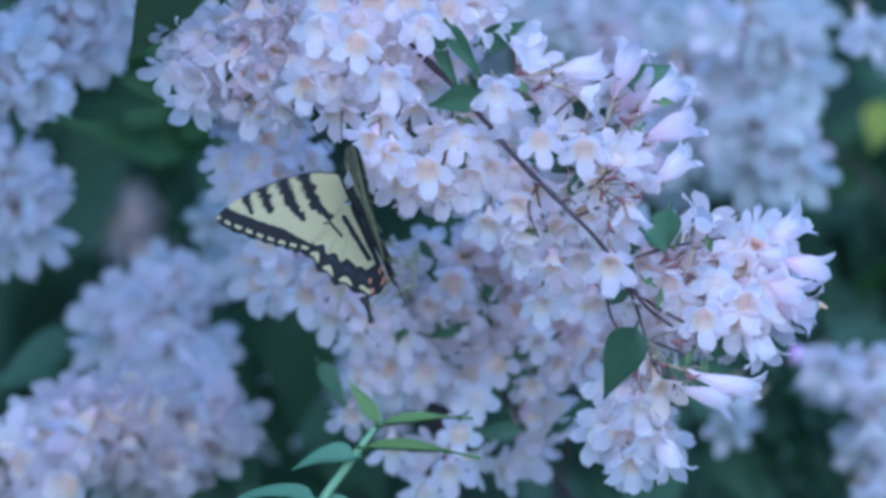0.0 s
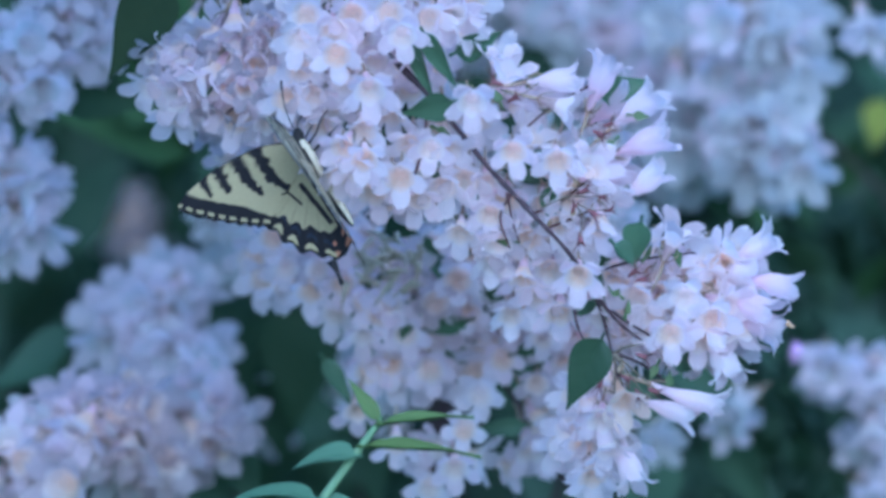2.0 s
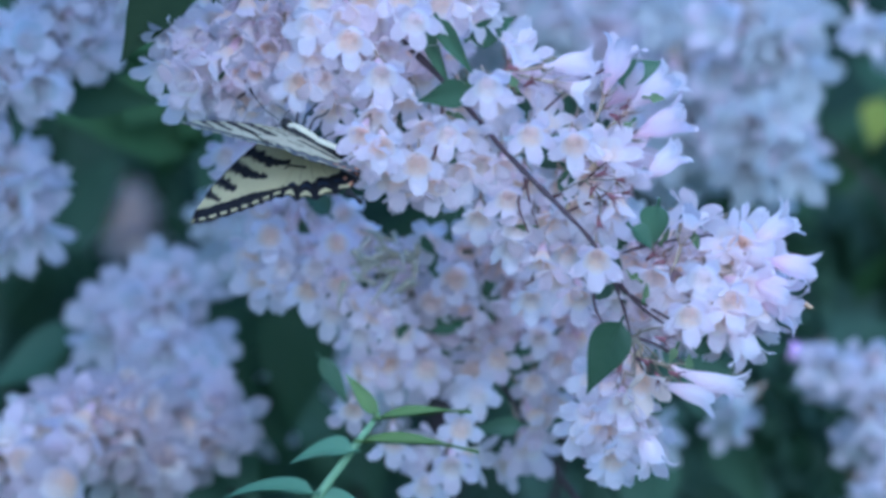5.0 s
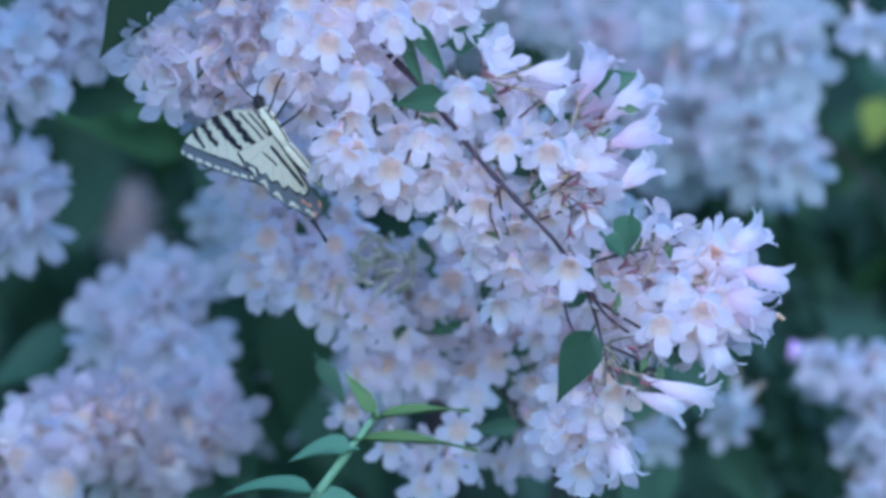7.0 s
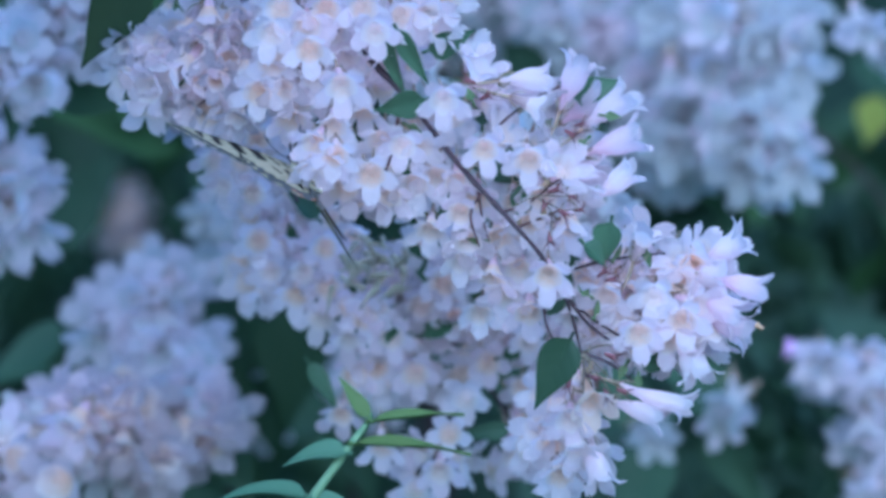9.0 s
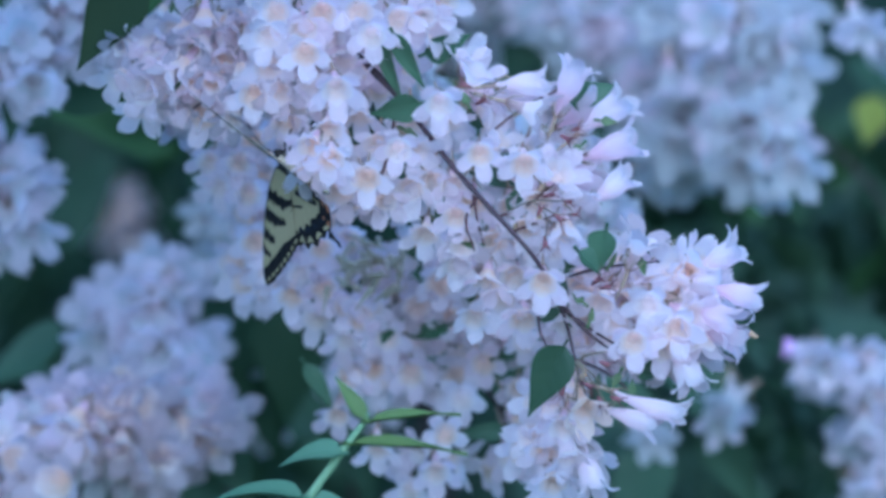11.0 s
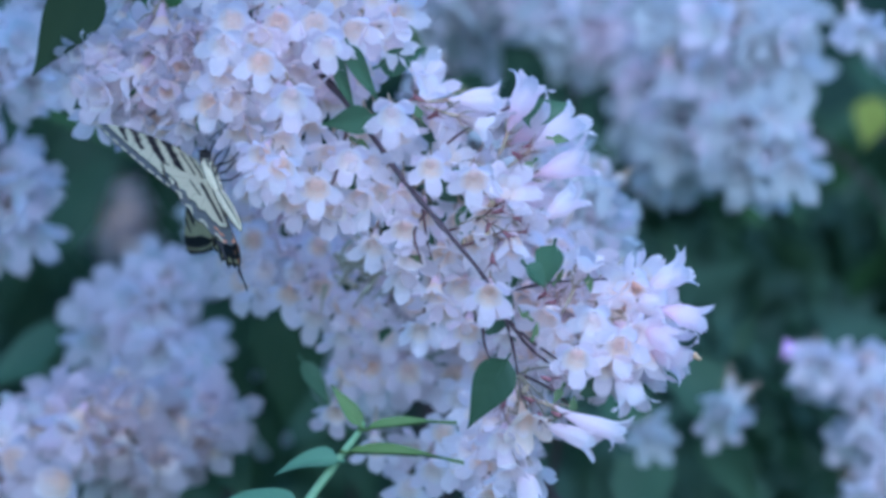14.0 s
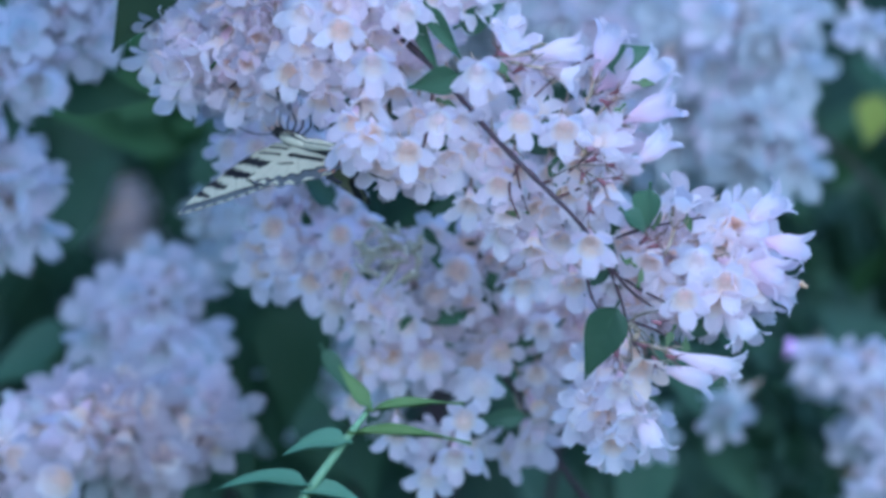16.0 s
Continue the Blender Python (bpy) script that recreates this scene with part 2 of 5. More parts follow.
            for k in range(cols):
                f.append((last[k], last[k + 1], row[k + 1], row[k]))
                s.append(0)
            last = row
    # floor of the throat, where the bell narrows to its tube
    o = len(v)
    for ring, t in ((0.00004, 0.50), ((bore(0.56) - 0.0001), 0.56)):
        for k in range(segs):
            a = 2 * math.pi * (k - cols / 2) / segs
            v.append(sway(ring * math.cos(a), ring * math.sin(a), deep * t))
    for k in range(segs):
        n = (k + 1) % segs
        f.append((o + k, o + segs + k, o + segs + n, o + n))
        s.append(2)
    # calyx with five thin bristly teeth, and the stalk
    o = len(v)
    cv, cf = tube([(0.0006, 0, -stalk), (0.0006, 0, -stalk / 2), (0, 0, -0.0008), (0, 0, 0.0008)], 0.00024, 0.0010, 5, 2)
    for k in range(5):
        a = 2 * math.pi * k / 5 + 0.3
        c, d = math.cos(a), math.sin(a)
        tv, tf = tube([(0.0008 * c, 0.0008 * d, -0.0005), (0.0022 * c, 0.0022 * d, 0.0012), (0.0030 * c, 0.0030 * d, 0.0034)], 0.00032, 0.0001, 3, 1)
        cf += [tuple(i + len(cv) for i in q) for q in tf]
        cv += tv
    v += [tuple(p) for p in cv]
    f += [tuple(i + o for i in q) for q in cf]
    s += [1] * len(cf)
    return mesh_from("flower", v, f, (*mats, inner or THROAT), s)


def leaf_mesh(length, width, mat, fold=0.25, droop=0.15, rows=10, cols=6, point=1.6):
    """A pointed oval leaf along +y from its stalk at the origin, folded a little along the rib, 0.4 mm thick."""
    v, f = [], []
    for side in (0, 1):
        for i in range(rows + 1):
            t = i / rows
            w = width * 0.54 * (math.sin(math.pi * t ** 0.58) ** 1.15) * (1 - t ** point * 0.3) + 0.0002
            for k in range(cols + 1):
                q = 2 * k / cols - 1
                wave = 0.03 * length * math.sin(t * 9 + q * 2) * abs(q)
                v.append((w * q, length * t, abs(w * q) * fold - droop * length * t * t + wave * 0.4 - 0.0004 * side))
    n = (rows + 1) * (cols + 1)
    for i in range(rows):
        for k in range(cols):
            a = i * (cols + 1) + k
            f.append((a, a + 1, a + cols + 2, a + cols + 1))
            f.append((n + a, n + a + cols + 1, n + a + cols + 2, n + a + 1))
    sv, sf = tube([(0, -0.0022, 0.0003), (0, 0, 0), (0, length * 0.6, -droop * length * 0.36 - 0.0004)], 0.0007, 0.0003, 4, 2)
    f += [tuple(i + len(v) for i in q) for q in sf]
    v += [tuple(p) for p in sv]
    return mesh_from("leaf", v, f, [mat])


def bud_mesh():
    v, f = [], []
    for i in range(9):
        t = i / 8
        r = 0.0006 + 0.0014 * math.sin(math.pi * t ** 1.5) ** 0.8 if i < 8 else 0.0002
        for k in range(10):
            a = 2 * math.pi * k / 10
            v.append((r * math.cos(a), r * math.sin(a), 0.010 * t))
        if i:
            for k in range(10):
                n = (k + 1) % 10
                o = (i - 1) * 10
                f.append((o + k, o + n, o + 10 + n, o + 10 + k))
    return mesh_from("bud", v, f, [BUD_PINK])


FINE = [flower_mesh(i, (PETAL if i % 3 else PETAL_PINK, CALYX), flare=(1.0, 1.25, 0.8)[i % 3]) for i in range(11)]
AGED = [flower_mesh(40 + i, (PETAL_OLD_SHADED, CALYX)) for i in range(2)]
TANNED = flower_mesh(44, (PETAL_TAN, CALYX), flare=0.6)
SLIM = [flower_mesh(60 + i, (PETAL if i == 2 else PETAL_PINK, CALYX), flare=(0.3, 0.5, 0.0, 0.7, 0.15)[i], longer=1.3, mouth=0.0036, belly=True) for i in range(5)]
LONG = [flower_mesh(66 + i, (PETAL, CALYX), longer=(1.75, 1.4)[i], mouth=0.0027, belly=True) for i in range(2)]
# narrow hanging bells whose darker petals stand for shade
HANGING = [flower_mesh(70 + i, (PETAL_OLD_SHADED if i == 3 else PETAL_SHADED, CALYX), flare=0.55, longer=1.15, mouth=0.0036) for i in range(5)]
# back bells in old petals, their shade put into the colour
COARSE_SHADED = [flower_mesh(90 + i, (PETAL_PINK if i == 2 else PETAL_OLD_SHADED, CALYX), 4, 3, 4, 1.1, stalk=0.004) for i in range(4)]
COARSE = [flower_mesh(80 + i, (PETAL_BACK_SHADED if i % 5 else PETAL_PINK, CALYX), 4, 3, 4, 1.1, stalk=0.004, inner=PETAL_BACK_SHADED) for i in range(6)]
# brighter copy of COARSE for heads that catch more light
COARSE_LIT = [flower_mesh(86 + i, (PETAL, CALYX), 4, 3, 4, 1.1, stalk=0.004, inner=PETAL_BACK_SHADED) for i in range(4)]
BUD = bud_mesh()
WILT_MESH = mesh_from("wilted_tip", *tube([(0, 0, 0), (0.0003, 0, 0.0008), (0, 0.0002, 0.0016), (0.0005, 0, 0.0024)], 0.0009, 0.0003, 6, 2, 0.4), [WILT])
pick = random.Random(7)


def facing(angle, towards, spin):
    """A turn that takes z to a direction: its angle as seen from the front, from the right over up, and how far it turns to the viewer."""
    a, b = radians(angle), radians(towards)
    d = Vector((math.cos(b) * math.cos(a), -math.sin(b), math.cos(b) * math.sin(a)))
    return d, d.to_track_quat("Z", "Y").to_matrix().to_4x4() @ Matrix.Rotation(spin, 4, "Z")


def bells(owner, rows, back=0.0, turned=0.0):
    """Flowers on a twig: the middle of each mouth in millimetres across, up and back, its angle and its turn to the viewer; back: how much deeper each millimetre to the far end lies; turned: added to every turn to the viewer."""
    for x, z, y, angle, towards, *old in rows:
        angle += pick.uniform(-8, 8)
        towards = min(80, towards + turned + pick.uniform(-7, 4))
        d, turn = facing(angle, towards, pick.uniform(0, 6.28) if towards < 25 else radians(-90 + pick.uniform(-14, 14)))
        y += back * max(0, -12 - x)
        p = Vector((x, y, z)) / 1000 - d * 0.0125
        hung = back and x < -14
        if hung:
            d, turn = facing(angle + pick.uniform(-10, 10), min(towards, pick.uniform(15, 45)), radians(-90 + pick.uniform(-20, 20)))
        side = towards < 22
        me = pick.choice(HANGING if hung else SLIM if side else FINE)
        if pick.random() < 0.05:
            me = pick.choice(AGED)
        if old:
            me = (TANNED, *LONG)[old[0] - 1]
        k = pick.uniform(0.92, 1.08) * (1.08 if side else 1.0)
        child("flower", me, owner, Matrix.Translation(p) @ turn @ Matrix.Scale(k, 4))
        if side and pick.random() < 0.12:
            # a brown withered lobe at the mouth
            far = max((q.co for q in me.vertices), key=lambda c: c.z)
            child("wilted_tip", WILT_MESH, owner, Matrix.Translation(p) @ turn @ Matrix.Scale(k, 4) @ Matrix.Translation(far - Vector((0, 0, 0.001))), "withered orange-brown petal tip")


def flower_mass(owner, centre, radii, count, seed, meshes, size=1.0, bunch=1):
    """Flowers all over a rounded uneven head, mouths outwards and somewhat down, in bunches with gaps between."""
    rng = random.Random(seed)
    made, tries = 0, 0
    spots = []
    while made < count and tries < count * 12:
        tries += 1
        u, w = rng.uniform(-1, 1), rng.uniform(-1, 1)
        if u * u + w * w > 1:
            continue
        y = -math.sqrt(max(0, 1 - u * u - w * w))
        a = math.atan2(w, u)
        lump = 1 + (0.35 if bunch == 1 else 0.45) * noise.noise(Vector((math.cos(a) * 1.8, math.sin(a) * 1.8, seed * 3.7)))
        u, w = u * lump, w * lump
        p = Vector((centre[0] + u * radii[0], centre[1] + y * radii[1] + rng.uniform(0, 0.012), centre[2] + w * radii[2]))
        near = 0.0065 if bunch == 1 else 0.017
        if any((p - q).length < near for q in spots) and rng.random() < 0.9:
            continue
        spots.append(p)
        for k in range(1 if bunch == 1 else rng.randint(bunch - 2, bunch + 1)):
            at = p + Vector([max(-0.008, min(0.008, rng.gauss(0, 0.005))) for _ in range(3)]) * (0 if bunch == 1 else size)
            angle = math.degrees(math.atan2(at.z - centre[2] - 0.7 * radii[2], (at.x - centre[0]) * 0.9 + 1e-6)) + rng.uniform(-35, 35)
            d, turn = facing(angle, rng.uniform(10, 75), rng.uniform(0, 6.28))
            child("flower", rng.choice(meshes), owner, Matrix.Translation(at - d * 0.012) @ turn @ Matrix.Scale(size * rng.uniform(0.9, 1.15), 4))
            made += 1


def leaf_at(owner, me, x, z, y, angle, roll=0, tilt=0):
    """A leaf from its stalk: millimetres across, up and back; angle as seen from the front; roll about its length, tilt to the viewer."""
    m = Matrix.Translation(Vector((x, y, z)) / 1000) @ Matrix.Rotation(radians(-(angle - 90)), 4, "Y") @ pose(0, 0, 0, 90 - tilt, 0, 0) @ pose(0, 0, 0, 0, roll, 0)
    return child("leaf", me, owner, m)


def twig(name, owner, lines, mat, r0=0.0006, r1=0.0003):
    """A twig along the first line; the side twigs along the others are parts of it, or stand beside it where it is itself a part of a part."""
    first = None
    for line in lines:
        v, f = tube([Vector(q) / 1000 for q in line], r0, r1, 5, 4, 0.3)
        side = owner if first is None or owner.parent else first
        ob = child(name if first is None else "side_twig", mesh_from(name, v, f, [mat]), side)
        first = first or ob
    return first


# ---- ground, hedge behind, deep foliage ----
def ground_sheet():
    v, f = [], []
    n = 40
    for i in range(n + 1):
        for k in range(n + 1):
            x, y = ((i / n * 2 - 1) ** 3) * 400, ((k / n * 2 - 1) ** 3) * 400
            v.append((x, y, 0.03 * noise.noise(Vector((x, y, 0)))))
    for i in range(n):
        for k in range(n):
            a = i * (n + 1) + k
            f.append((a, a + n + 1, a + n + 2, a + 1))
    ob = new("ground", mesh_from("ground", v, f, [GRASS]))
    return tagged(ob, "mown green lawn under the flowering shrubs", "lawn", kind="structure")


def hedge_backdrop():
    """The shade inside the shrub row behind everything, put into the dark colour of a lumpy bank with thickness."""
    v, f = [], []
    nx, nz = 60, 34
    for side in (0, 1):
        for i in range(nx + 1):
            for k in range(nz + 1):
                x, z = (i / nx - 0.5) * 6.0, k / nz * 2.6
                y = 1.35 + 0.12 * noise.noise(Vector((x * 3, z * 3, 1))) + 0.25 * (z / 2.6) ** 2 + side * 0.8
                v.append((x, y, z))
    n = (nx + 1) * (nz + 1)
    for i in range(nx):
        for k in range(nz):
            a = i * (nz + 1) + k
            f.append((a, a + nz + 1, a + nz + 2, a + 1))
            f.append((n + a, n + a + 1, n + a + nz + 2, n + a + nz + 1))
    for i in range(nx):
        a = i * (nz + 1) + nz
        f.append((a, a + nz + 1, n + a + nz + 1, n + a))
    ob = new("backdrop", mesh_from("backdrop", v, f, [HEDGE_SHADE]))
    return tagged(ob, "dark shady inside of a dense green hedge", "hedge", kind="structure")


def foliage(name, count, seed, box, mat, size, label):
    """Many leaves of the shrubs behind, one by one turned at random."""
    rng = random.Random(seed)
    base = leaf_mesh(1.0, 0.55, mat, rows=5, cols=2)
    bv = np.array([q.co for q in base.vertices])
    bf = [tuple(p.vertices) for p in base.polygons]
    v, f = [], []
    for _ in range(count):
        p = Vector([rng.uniform(a, b) for a, b in box])
        m = (Matrix.Translation(p) @ Euler((rng.uniform(0.2, 2.4), rng.uniform(-0.9, 0.9), rng.uniform(0, 6.28))).to_matrix().to_4x4()
             @ Matrix.Scale(size * rng.uniform(0.6, 1.25), 4))
        a = np.array(m)
        o = len(v)
        v += [tuple(q) for q in bv @ a[:3, :3].T + a[:3, 3]]
        f += [tuple(i + o for i in q) for q in bf]
    ob = new(name, mesh_from(name, v, f, [mat]))
    return tagged(ob, label, "foliage", kind="stuff")


ground_sheet()
hedge_backdrop()
foliage("shrub_foliage", 900, 3, ((-0.5, 0.5), (0.62, 1.1), (0.95, 1.65)), LEAF_DEEP_SHADED, 0.055, "oval leaves deep in the shrubs in a shaded green")
foliage("shrub_foliage", 150, 5, ((0.05, 0.32), (0.5, 0.66), (1.06, 1.28)), LEAF, 0.038, "soft green leaves low in the shrub beside the flowers")
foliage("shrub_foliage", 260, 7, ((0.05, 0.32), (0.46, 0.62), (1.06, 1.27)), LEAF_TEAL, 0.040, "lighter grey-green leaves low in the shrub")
foliage("shrub_foliage", 30, 17, ((-0.125, -0.05), (0.36, 0.46), (1.315, 1.395)), LEAF_SOFT, 0.05, "soft green leaves below an arching flower spray")
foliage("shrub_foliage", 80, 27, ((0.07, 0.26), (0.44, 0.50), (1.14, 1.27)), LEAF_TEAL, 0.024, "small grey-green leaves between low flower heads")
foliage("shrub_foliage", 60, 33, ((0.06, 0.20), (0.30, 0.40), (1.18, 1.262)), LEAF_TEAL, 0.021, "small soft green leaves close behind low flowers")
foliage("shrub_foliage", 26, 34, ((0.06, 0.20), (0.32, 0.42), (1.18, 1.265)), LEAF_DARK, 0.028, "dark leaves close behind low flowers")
foliage("shrub_foliage", 70, 6, ((-0.24, -0.03), (0.56, 0.70), (1.20, 1.42)), LEAF_DEEP_SHADED, 0.05, "broad green leaves in shade between two flower heads")


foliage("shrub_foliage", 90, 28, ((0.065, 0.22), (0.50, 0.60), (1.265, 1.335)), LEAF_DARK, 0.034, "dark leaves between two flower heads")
foliage("shrub_foliage", 24, 29, ((0.075, 0.21), (0.46, 0.52), (1.265, 1.35)), LEAF_SOFT, 0.030, "single lighter leaves between two flower heads")
# leaves added out of view, above the flowers, to keep light off them
foliage("shrub_canopy", 130, 9, ((-0.15, -0.04), (-0.06, 0.22), (1.43, 1.60)), LEAF, 0.05, "unseen leafy twigs added to shade the flowers")
foliage("shrub_canopy", 270, 10, ((-0.17, -0.055), (-0.15, 0.02), (1.42, 1.56)), LEAF, 0.045, "unseen leafy twig ends added to shade the flowers")
foliage("shrub_canopy", 1800, 8, ((-0.7, 0.02), (0.27, 1.2), (1.44, 1.9)), LEAF_DEEP_SHADED, 0.055, "unseen leafy shrub top added to shade flowers behind")


foliage("shrub_foliage", 2600, 21, ((-1.3, 1.3), (0.62, 1.35), (0.1, 1.05)), LEAF_DEEP_SHADED, 0.06, "dense dark leaves low in the shrub down to the lawn")
foliage("shrub_foliage", 1500, 22, ((-1.3, 1.3), (0.75, 1.4), (1.5, 2.1)), LEAF_DEEP_SHADED, 0.06, "dense dark leaves at the top of the shrub")


foliage("hedge_foliage", 5200, 31, ((-3.0, 3.0), (1.12, 1.5), (0.0, 2.6)), LEAF_DEEP_SHADED, 0.075, "dense dark leaves covering the hedge")


def cane(x, y, lean, height, seed):
    """One arching woody cane of the shrub, from the lawn up."""
    rng = random.Random(seed)
    pts = [(x, y, -0.02), (x + lean * 0.1 + rng.uniform(-0.03, 0.03), y, height * 0.35), (x + lean * 0.4, y - 0.06, height * 0.75), (x + lean, y - 0.16, height)]
    v, f = tube(pts, 0.012, 0.004, 8, 8, 0.15)
    ob = new("shrub_cane", mesh_from("shrub_cane", v, f, [BARK]))
    return tagged(ob, "brown woody cane arching up from the lawn", "shrub stem", "canes of the shrub")


for k in range(9):
    cane(-1.0 + k * 0.25, 0.95 + 0.08 * (k % 3), (k - 4) * 0.09, 1.75 + 0.1 * (k % 2), 500 + k)


# ---- flower heads of the shrub behind ----
def shrub_branch(label, stem, heads, seed, size=1.1, leaves=6, meshes=COARSE):
    """A flowering branch of the shrub behind: a bent stem and rounded heads of bells."""
    v, f = tube(stem, 0.0018, 0.0008, 6, 5, 0.2)
    ob = new("flowering_branch", mesh_from("stem", v, f, [BARK]))
    tagged(ob, label, "flowering branch", "branches of the shrub behind")
    rng = random.Random(seed)
    shrink = 0.88 / size ** 0.75
    for k, (c, r, n, *own) in enumerate(heads):
        flower_mass(ob, c, (r[0] * shrink, r[1], r[2] * shrink), round(n * 0.56), seed * 31 + k, own[0] if own else meshes, size=size, bunch=5 if n > 30 else 3 if n > 12 else 1)
    me = leaf_mesh(0.04, 0.022, LEAF_DEEP_SHADED, rows=6, cols=4)
    for k in range(leaves):
        c, r, n = heads[k % len(heads)][:3]
        a = rng.uniform(0, 6.28)
        leaf_at(ob, me, (c[0] + math.cos(a) * r[0] * 0.8) * 1000, (c[2] + math.sin(a) * r[2] * 0.8) * 1000, (c[1] + 0.035) * 1000, rng.uniform(0, 360), rng.uniform(-40, 40), rng.uniform(-30, 30))
    return ob


# light from above painted by petals: bright upper heads, darker lower ones
shrub_branch("rounded heap of pale pink bells low in the shrub", [(-0.1615, 0.5, 1.0638), (-0.1323, 0.34, 1.1833), (-0.1157, 0.28, 1.2369), (-0.1080, 0.2, 1.2480)],
             [((-0.1185, 0.26, 1.2630), (0.014, 0.03, 0.015), 38, COARSE_LIT), ((-0.0955, 0.25, 1.2725), (0.018, 0.03, 0.018), 40, COARSE_LIT),
              ((-0.1150, 0.17, 1.2315), (0.023, 0.03, 0.022), 50), ((-0.0946, 0.19, 1.2318), (0.024, 0.03, 0.025), 60),
              ((-0.1488, 0.17, 1.2199), (0.009, 0.03, 0.023), 28)], 11, size=1.3, meshes=COARSE_SHADED + COARSE[1:2])
shrub_branch("pale lilac flower head beside dark leaves", [(-0.2376, 0.457, 1.1994), (-0.1905, 0.362, 1.2875), (-0.1513, 0.249, 1.3182)],
             [((-0.1520, 0.202, 1.3346), (0.013, 0.02, 0.014), 24), ((-0.1505, 0.202, 1.3165), (0.013, 0.02, 0.011), 24)], 12, size=1.3, leaves=0, meshes=COARSE_LIT)
shrub_branch("large soft heap of white bells high on the shrub", [(0.2330, 0.571, 1.1947), (0.1783, 0.450, 1.3090), (0.1273, 0.394, 1.3557)],
             [((0.0930, 0.320, 1.3638), (0.020, 0.03, 0.034), 40), ((0.1130, 0.281, 1.3713), (0.018, 0.03, 0.026), 40),
              ((0.1165, 0.281, 1.3410), (0.013, 0.03, 0.013), 24), ((0.1080, 0.300, 1.3385), (0.015, 0.03, 0.016), 28), ((0.0914, 0.329, 1.3437), (0.016, 0.03, 0.02), 30)], 13, size=1.45)
shrub_branch("dim white bells far back in the shrub", [(0.0738, 0.618, 1.1928), (0.0603, 0.450, 1.3090), (0.0482, 0.394, 1.3813)],
             [((0.0527, 0.356, 1.3812), (0.021, 0.03, 0.021), 46), ((0.0353, 0.384, 1.3949), (0.019, 0.03, 0.016), 32), ((0.0108, 0.394, 1.3931), (0.019, 0.03, 0.013), 31)], 14, size=1.4)
low_bells = shrub_branch("white and pink bells low on the shrub", [(0.2117, 0.457, 1.1337), (0.1825, 0.362, 1.2032), (0.1561, 0.315, 1.2465)],
             [((0.1420, 0.287, 1.2569), (0.011, 0.02, 0.005), 12), ((0.1572, 0.287, 1.2533), (0.008, 0.02, 0.010), 12), ((0.1620, 0.287, 1.2349), (0.008, 0.02, 0.016), 24), ((0.1583, 0.287, 1.2125), (0.011, 0.02, 0.010), 20)], 15, meshes=COARSE_LIT)
magenta = mesh_from("bud", *tube([(0, 0, -0.004), (0, 0, 0), (0.0004, 0, 0.004), (0.0006, 0, 0.007)], 0.0012, 0.0042, 8, 4), [BUD_MAGENTA])
child("bud", magenta, low_bells, Matrix.Translation((0.1325, 0.285, 1.2610)) @ Matrix.Rotation(radians(-80), 4, "Y"), "bright pink closed bud")
shrub_branch("small white flower head at a leafy twig", [(0.2226, 0.457, 1.2871), (0.1825, 0.362, 1.3507), (0.1603, 0.315, 1.3746)],
             [((0.1509, 0.268, 1.3759), (0.009, 0.01, 0.004), 6)], 16, leaves=0, meshes=COARSE_LIT)
shrub_branch("few hanging white bells in shade", [(0.1478, 0.606, 1.1003), (0.1245, 0.509, 1.1860), (0.1062, 0.355, 1.2414)],
             [((0.1039, 0.258, 1.2387), (0.003, 0.01, 0.010), 5), ((0.0782, 0.258, 1.2317), (0.005, 0.01, 0.006), 5)], 17, leaves=4)
shrub_branch("pale bells on a branch close behind the swaying one", [(0.0248, 0.4, 1.1161), (0.0439, 0.28, 1.2270), (0.0522, 0.2, 1.3041)],
             [((0.0563, 0.17, 1.3070), (0.021, 0.02, 0.020), 46), ((0.0418, 0.17, 1.3215), (0.016, 0.02, 0.014), 26), ((0.0418, 0.17, 1.2847), (0.016, 0.02, 0.022), 26)], 18, leaves=0)
back_twig = shrub_branch("pale bells and green leaves behind the swaying branch", [(-0.0844, 0.6, 1.5646), (-0.0480, 0.4, 1.4415), (-0.0127, 0.22, 1.3636), (0.0305, 0.19, 1.3315)],
             [((-0.0046, 0.16, 1.3561), (0.005, 0.01, 0.006), 5), ((0.0118, 0.16, 1.3339), (0.013, 0.015, 0.011), 22), ((0.0301, 0.16, 1.3243), (0.014, 0.015, 0.012), 24)], 24, leaves=3)
shrub_branch("dim grey flower head deep between leaves", [(-0.1500, 0.75, 1.15), (-0.1380, 0.66, 1.26), (-0.1290, 0.62, 1.305)],
             [((-0.1290, 0.60, 1.3110), (0.014, 0.015, 0.014), 14)], 35, leaves=0, meshes=COARSE_SHADED[1::2])
fresh = leaf_mesh(0.018, 0.011, LEAF_SHOOT)
leaf_at(back_twig, fresh, -15.9, 1374.5, 180, -35, 10, 10)
leaf_at(back_twig, fresh, 3.1, 1356.6, 180, -50, 20, 10)
shrub_branch("shaded pale bells behind dark leaves", [(-0.0187, 0.5, 1.1084), (-0.0308, 0.4, 1.2017), (-0.0303, 0.36, 1.2476)],
             [((-0.0280, 0.34, 1.2480), (0.012, 0.02, 0.012), 16), ((-0.0640, 0.36, 1.2328), (0.004, 0.01, 0.005), 4), ((-0.0778, 0.3, 1.3002), (0.009, 0.02, 0.016), 14)], 19, leaves=5)

